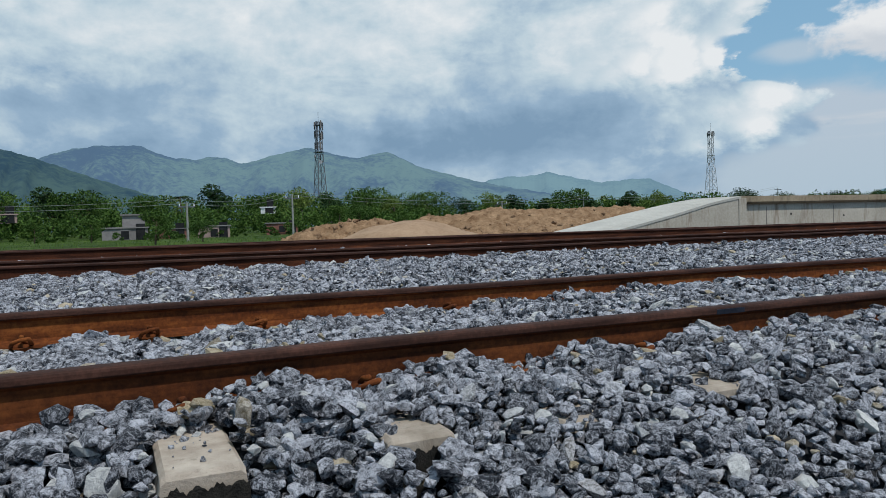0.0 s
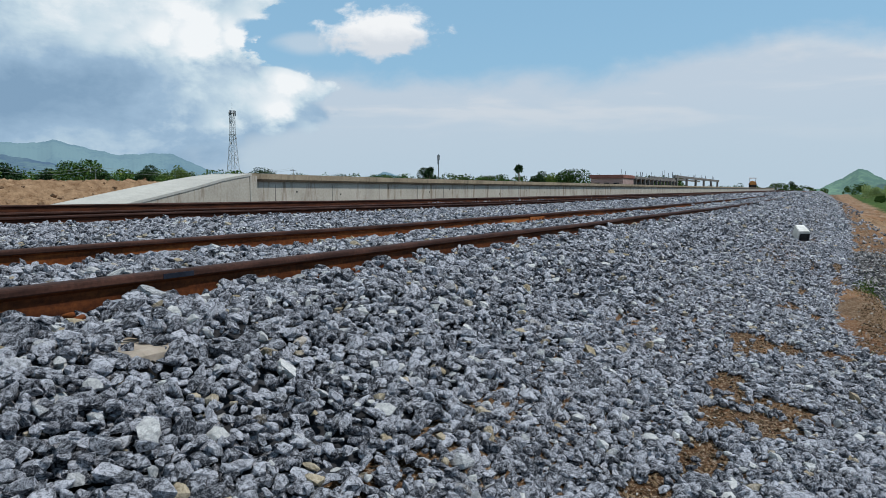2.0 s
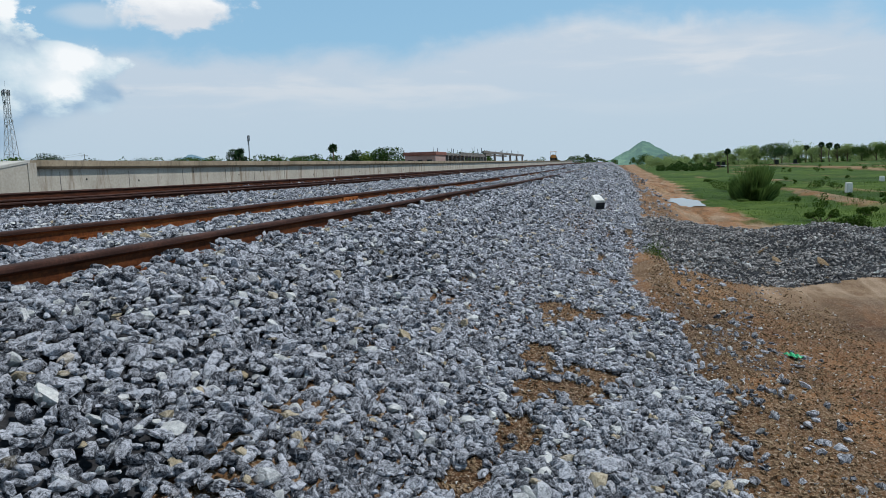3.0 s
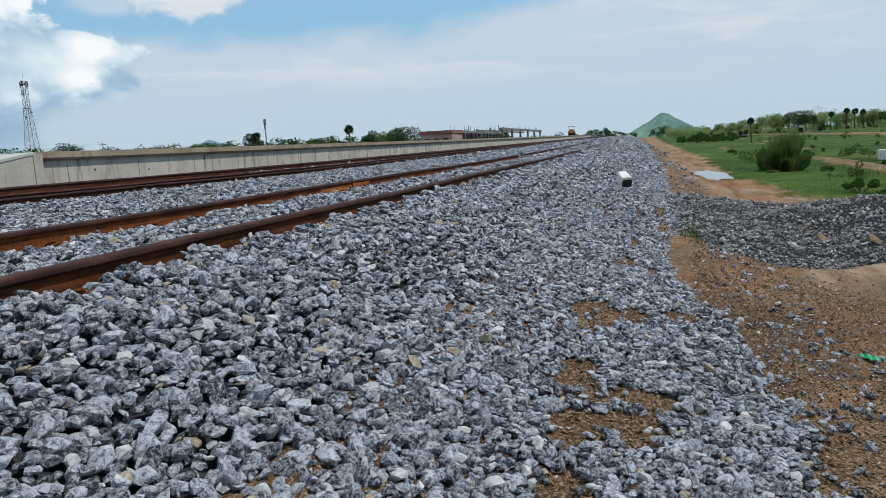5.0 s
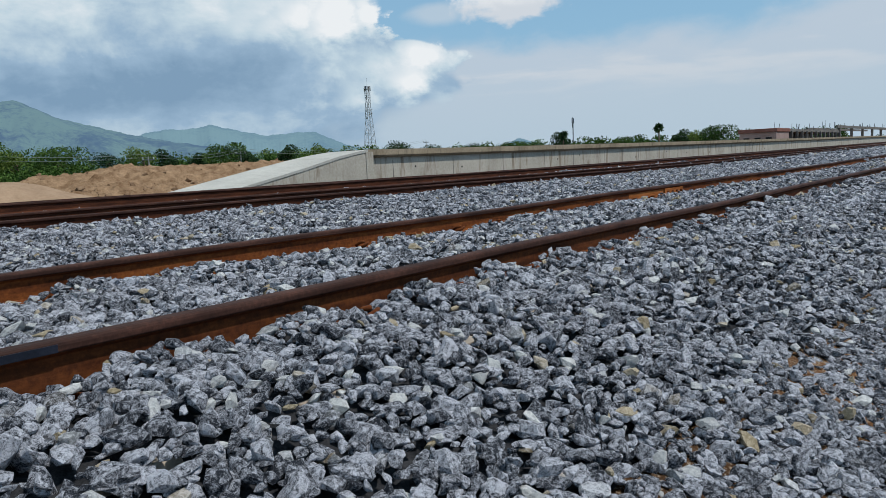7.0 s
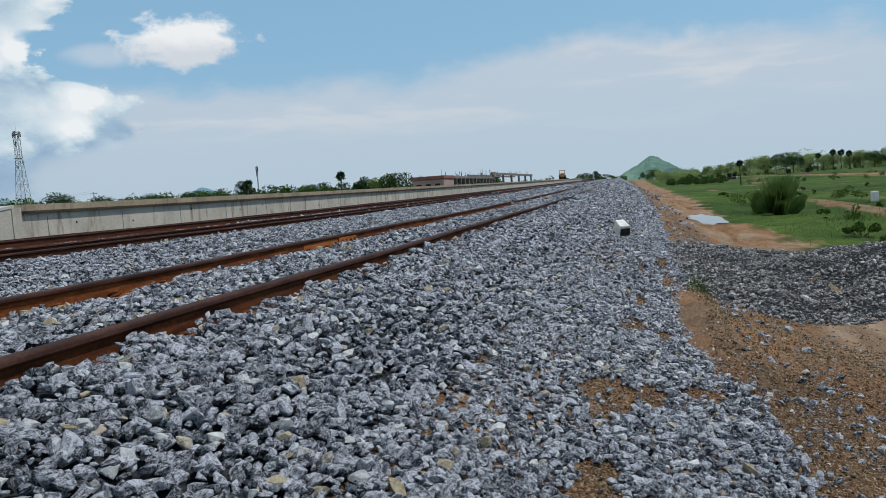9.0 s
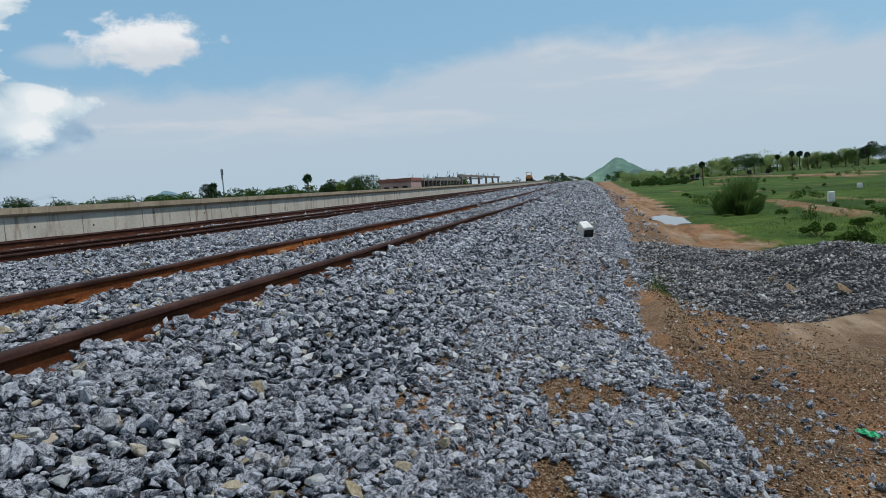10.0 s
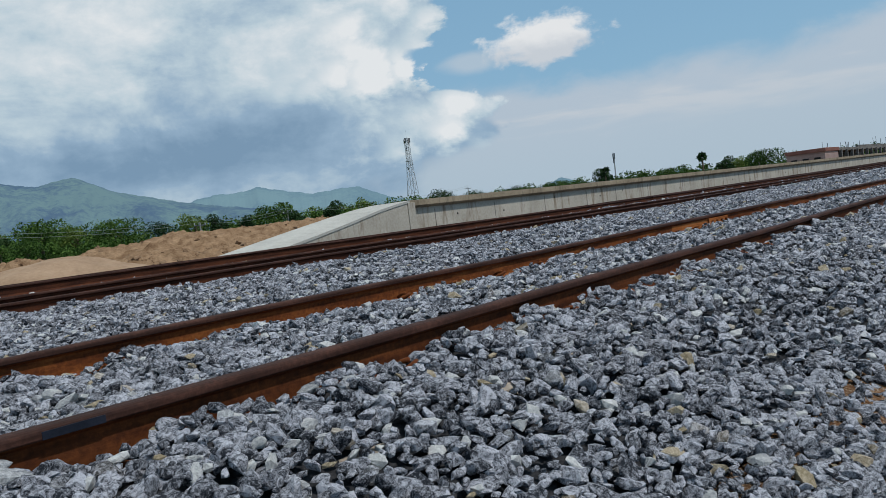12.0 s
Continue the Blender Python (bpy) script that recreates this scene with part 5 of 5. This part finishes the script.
g = blades("grass", "", np.stack([x, y, ground_z(x, y) - 0.01], -1), r.uniform(0.05, 0.2, n), GRASS_BLADE, 63, 0.03)
tagged(g, "rough green grass beyond the tracks", "grass", kind="stuff")
n = 1200
x, y = 11.4 + 0.6 * r.normal(size=n), -2.86 + 0.09 * r.normal(size=n)
g = blades("grass", "", np.stack([x, y, np.maximum(ground_z(x, y), gravel_z(x, y)) - 0.01], -1), r.uniform(0.015, 0.055, n), GRASS_BLADE, 64, 0.03)
tagged(g, "tufts of green weeds at the foot of the ballast", "grass", kind="stuff")
# leafy weeds beyond the gravel heap
for x, y, h, w, seed in ((18.5, -7.45, 0.42, 0.9, 81), (22.4, -7.75, 0.36, 0.8, 82), (25.5, -9.8, 0.3, 0.7, 83)):
    shrub = thing("shrub", "low leafy green weed bush in the field", "bush", (x, y, float(ground_z(np.array(x), np.array(y)))), "weed bushes")
    r = np.random.RandomState(seed)
    cs = [(r.uniform(-0.4, 0.4) * w, r.uniform(-0.4, 0.4) * w, h * r.uniform(0.3, 0.8)) for _ in range(9)]
    part("stem", tubes(*[(((0, 0, -0.05), c), [0.012, 0.004]) for c in cs], n=5), BARK, shrub)
    v, f = leaf_cloud(r, cs, [h * 0.32] * 9, 1500, 0.055)
    arrays("foliage", v, f, GRASS_BLADE, shrub)
# reed bush
bush = thing("bush", "dense soft green reed bush beside the puddle", "bush", (34.9, -7.95, -1.5))
r = np.random.RandomState(66)
n = 15000
tufts = r.normal(size=(26, 2)) * np.array([0.46, 0.42])
tall = 2.05 * np.exp(-(tufts ** 2).sum(1) * 1.1) * r.uniform(0.62, 1.0, 26)
pick = r.randint(0, 26, n)
root = np.concatenate([tufts[pick] * 0.75 + r.normal(0, 0.07, (n, 2)), np.zeros((n, 1))], 1)
hb = tall[pick] * r.uniform(0.3, 1.05, n)
a = r.uniform(0, 6.28, n)
side = np.stack([np.cos(a), np.sin(a), 0 * a], -1) * 0.006
tip = root + np.concatenate([tufts[pick] * 0.42 + r.normal(0, 0.13, (n, 2)) * hb[:, None], hb[:, None]], 1)
v = np.stack([root - side, root + side, (root + tip) / 2 + side + np.array([0, 0, 0.08]), tip], 1)
arrays("foliage", v.reshape(-1, 3), np.arange(n * 4).reshape(-1, 4), REED, bush)


# ---- lattice towers ----
def lattice(label, azimuth, dist, base, top_el, foot_w, head_w, mat, antennas, seed):
    h = EYE0.z + dist * math.tan(radians(top_el)) - base
    x, y = spot(azimuth, dist)
    ob = thing("lattice_tower", label, "tower", (x, y, base), "telecom towers", turn=azimuth + 30)
    n = 9

    def at(t, k):
        w = foot_w + (head_w - foot_w) * min(1.0, t / 0.72)
        return Vector(((1, 1, -1, -1)[k] * w / 2, (1, -1, -1, 1)[k] * w / 2, h * t))

    for k in range(4):
        part("leg", tubes(([at(j / n * 0.97, k) for j in range(n + 1)], 0.09), n=5), mat, ob)
    for j in range(n):
        items = []
        for k in range(4):
            a, b = at(j / n * 0.97, k), at((j + 1) / n * 0.97, (k + 1) % 4)
            c, d = at(j / n * 0.97, (k + 1) % 4), at((j + 1) / n * 0.97, k)
            items += [((a, b), 0.05), ((c, d), 0.05), ((d, b), 0.05)]
        part("brace", tubes(*items, n=4), mat, ob)
    part("lightning_rod", tubes((((0, 0, h * 0.96), (0, 0, h * 1.06)), 0.04), n=4), mat, ob)
    part("platform", boxes(((0, 0, h * 0.70), (head_w + 0.8, head_w + 0.8, 0.10))), mat, ob)
    part("platform", boxes(((0, 0, h * 0.94), (head_w + 0.6, head_w + 0.6, 0.10))), mat, ob)
    r = random.Random(seed)
    for k in range(antennas):
        a, z = 6.28 * k / 6 + r.uniform(-0.2, 0.2), h * (0.94 - 0.09 * (k // 6)) + r.uniform(-0.3, 0.3)
        part("antenna", boxes(((math.cos(a) * (head_w * 0.8), math.sin(a) * (head_w * 0.8), z), (0.2, 0.26, 1.8), math.degrees(a)), bevel=0.03), WALL_GREY if k % 2 else STEEL_DARK, ob)
    for k in range(2):
        a = r.uniform(0, 6.28)
        part("dish", tubes((((math.cos(a) * head_w * 0.6, math.sin(a) * head_w * 0.6, h * (0.66 - 0.05 * k)), (math.cos(a) * head_w * 0.95, math.sin(a) * head_w * 0.95, h * (0.66 - 0.05 * k))), [0.25, 0.45]), n=14), STEEL, ob)
    return ob


lattice("tall dark steel lattice tower crowded with antennas", 74.75, 180, -0.6, 8.3, 3.2, 1.25, STEEL_DARK, 16, 1)
lattice("grey steel lattice tower behind the platform", 44.65, 290, -0.6, 6.45, 4.6, 1.5, STEEL, 7, 2)
x, y = spot(28.85, 265)
mast = thing("mast", "thin grey telecom mast with antennas at its top", "mast", (x, y, -0.6))
hm = 265 * math.tan(radians(3.1)) + 1
part("pole", tubes((((0, 0, 0), (0, 0, hm)), [0.34, 0.16]), n=8), STEEL, mast)
for k in range(5):
    a = 6.28 * k / 5
    part("antenna", boxes(((0.34 * math.cos(a), 0.34 * math.sin(a), hm - 1.2 - (k % 2) * 1.5), (0.18, 0.2, 1.9), math.degrees(a))), STEEL_DARK, mast)


# ---- poles and wires over the left field ----
def power_pole(azimuth, dist, top_el, label):
    x, y = spot(azimuth, dist)
    h = EYE0.z + dist * math.tan(radians(top_el)) + 0.7
    ob = thing("utility_pole", label, "pole", (x, y, -0.7), "power line poles", turn=azimuth)
    part("post", tubes((((0, 0, -0.3), (0, 0, h)), [0.11, 0.07]), n=8), POLE, ob)
    part("crossarm", boxes(((0, 0, h - 0.35), (0.1, 1.3, 0.1)), bevel=0.01), STEEL_DARK, ob)
    for dy in (-0.55, 0.0, 0.55):
        part("insulator", tubes((((0, dy, h - 0.3), (0, dy, h - 0.08)), [0.05, 0.03]), n=6), WALL_WHITE, ob)
    return Vector((x, y, h - 0.75))


tops = [power_pole(azm, d, e_, "pale concrete power pole in the grassy field") for azm, d, e_ in ((112, 62, 2.0), (85.0, 62, 2.0), (77.2, 66, 2.5), (60.6, 86, 1.6), (54.2, 98, 1.75), (46, 125, 1.6), (40.2, 160, 1.9))]
for a, b in zip(tops, tops[1:]):
    for dz in (0.0, 0.35):
        pts = [a.lerp(b, t / 10) - Vector((0, 0, 1.1 * (t / 10) * (1 - t / 10) * 4 * 0.5 - dz)) for t in range(11)]
        tagged(link("overhead_wire", tubes((pts, 0.018), n=4), CABLE), "thin sagging overhead power wire", "wire", "power line wires")


# ---- village houses ----
def house(azimuth, dist, w, d, h, wall, roof, label, base=-0.7, upper=0.0, turn=0.0):
    x, y = spot(azimuth, dist)
    ob = thing("house", label, "house", (x, y, base), "village houses", turn=azimuth - 90 + turn)
    part("wall", boxes(((0, d / 2, h / 2), (w, d, h)), bevel=0.02), wall, ob)
    part("roof", boxes(((0, d / 2, h + 0.09), (w + 0.3, d + 0.3, 0.14)), bevel=0.02), roof, ob)
    if upper:
        part("upper_wall", boxes(((w * 0.2, d / 2, h + 0.17 + upper / 2), (w * 0.5, d * 0.7, upper))), wall, ob)
        part("upper_roof", boxes(((w * 0.2, d / 2, h + 0.25 + upper), (w * 0.58, d * 0.8, 0.14))), roof, ob)
    for k in range(max(1, int(w / 2.4))):
        wx_ = -w / 2 + w * (k + 0.5) / max(1, int(w / 2.4))
        win = part("window", boxes(((wx_, -0.02, h * 0.55), (0.95, 0.08, 1.05))), wall, ob)
        part("pane", boxes(((wx_, -0.045, h * 0.55), (0.78, 0.06, 0.88))), DARK_PANE, win)
    part("door", boxes(((w * 0.5 - 0.7, -0.03, 1.0), (0.9, 0.07, 2.0))), DARK_PANE, ob)
    return ob


house(89.2, 82, 4.4, 4, 1.5, WALL_GREY, WALL_GREY, "grey rendered two-storey village house", -0.9, 1.2)
house(85.9, 84, 2.8, 3, 1.3, BRICK_RED, ROOF_DARK, "small red brick hut with a dark roof", -0.9)
house(83.0, 84, 3.4, 3, 1.5, WALL_PINK, WALL_GREY, "pale pink village house with a flat roof", -0.9)
house(78.9, 104, 2.0, 2, 0.8, WALL_WHITE, WALL_WHITE, "white house among the trees", 2.3)
house(77.9, 96, 4.0, 3, 1.5, BRICK_RED, WALL_GREY, "red brick house behind the bushes", -0.7)
house(96.6, 96, 2.4, 2, 0.9, WALL_PINK, WALL_PINK, "pink house behind the trees", 1.6)
for azm, d, w, wall in ((-6.3, 225, 5.5, BRICK_RED), (-7.0, 228, 3.0, WALL_WHITE), (-10.4, 205, 4.0, BRICK_RED), (-11.6, 205, 4.0, WALL_PINK)):
    house(azm, d, w, 3, 0.8, wall, wall, "small low house at the edge of the far fields", -1.9)

# ---- station building, half built ----
st = thing("station_building", "half-built station with red parapet and bare concrete frame", "building", (0, 0, 0))
bx0, by0 = 110.0, 26.0
part("wall", boxes(((bx0 + 3.3, by0 + 2.5, 1.2), (6.6, 5, 3.0))), WALL_PINK, st)
part("parapet", boxes(((bx0 + 3.3, by0 + 2.5, 2.95), (7.0, 5.3, 0.5)), bevel=0.04), BRICK_RED, st, "red parapet")
for k in range(3):
    part("window", boxes(((bx0 - 0.03, by0 + 1.0 + 1.5 * k, 1.6), (0.1, 0.8, 0.8))), DARK_PANE, st)
part("hall_roof", boxes(((bx0 + 24.3, by0 + 2.5, 2.9), (35.2, 5, 0.4))), FRAME_CONC, st)
# Near-black sheet added in place of the shaded depth of the open hall.
part("hall_back_wall", boxes(((bx0 + 24.3, by0 + 5, 1.3), (35.2, 0.3, 2.8))), DARK_PANE, st)
for k in range(12):
    part("column", boxes(((bx0 + 8 + 3.1 * k, by0, 1.3), (0.4, 0.4, 3.0))), FRAME_CONC, st)
part("frame_beam", boxes(((bx0 + 71, by0, 3.75), (62, 0.4, 0.5)), ((bx0 + 71, by0 + 5, 3.7), (62, 0.4, 0.4))), FRAME_CONC, st)
for k in range(6):
    part("column", boxes(((bx0 + 42 + 11.6 * k, by0, 2.0), (0.45, 0.45, 3.6))), FRAME_CONC, st)
rr = random.Random(9)
for k in range(34):
    x = bx0 + 6 + k * 3.0
    z = 3.2 if k < 12 else 4.0
    yb = by0 + rr.uniform(0, 4)
    part("rebar", tubes((((x, yb, z - 0.2), (x + rr.uniform(-0.1, 0.1), yb + rr.uniform(-0.1, 0.1), z + rr.uniform(0.4, 1.1))), rr.uniform(0.03, 0.07)), n=4), STEEL_DARK, st)

# ---- road roller parked on the platform's far end ----
vx, vy = spot(5.28, 215)
mc = thing("road_roller", "orange road roller with a canopy parked by the line", "machine", (vx, vy, 0.95 + float(rise(215)) + 0.0), turn=185)
bm = bmesh.new()
add_tube(bm, [(-1.3, -0.9, 0.65), (-1.3, 0.9, 0.65)], 0.65, 20)
part("drum", bm, STEEL_DARK, mc)
for sg in (-1, 1):
    part("wheel", tubes((((1.2, sg * 0.95, 0.65), (1.2, sg * 0.55, 0.65)), 0.65), n=18), TYRE, mc)
part("body", boxes(((0.9, 0, 1.25), (2.0, 1.5, 0.9)), ((-1.2, 0, 0.95), (1.9, 2.1, 0.3)), bevel=0.06), MACHINE, mc)
part("seat", boxes(((-0.2, 0, 1.35), (0.7, 0.8, 0.9)), bevel=0.08), TYRE, mc)
for sx_, sy_ in ((-0.6, -0.75), (-0.6, 0.75), (0.7, -0.75), (0.7, 0.75)):
    part("post", tubes((((sx_, sy_, 1.1), (sx_, sy_, 2.55)), 0.06), n=6), STEEL_DARK, mc)
part("canopy", boxes(((0.05, 0, 2.6), (1.9, 1.9, 0.12)), bevel=0.04), MACHINE, mc)

# white boundary post and stones of the field
for x, y, h in ((43.6, -14.2, 0.55), (62, -21.5, 0.4)):
    pst = thing("boundary_stone", "short white boundary stone in the green field", "stone", (x, y, float(ground_z(np.array(x), np.array(y)))))
    part("body", boxes(((0, 0, h / 2), (0.42, 0.3, h)), bevel=0.05), WHITE_STONE, pst)
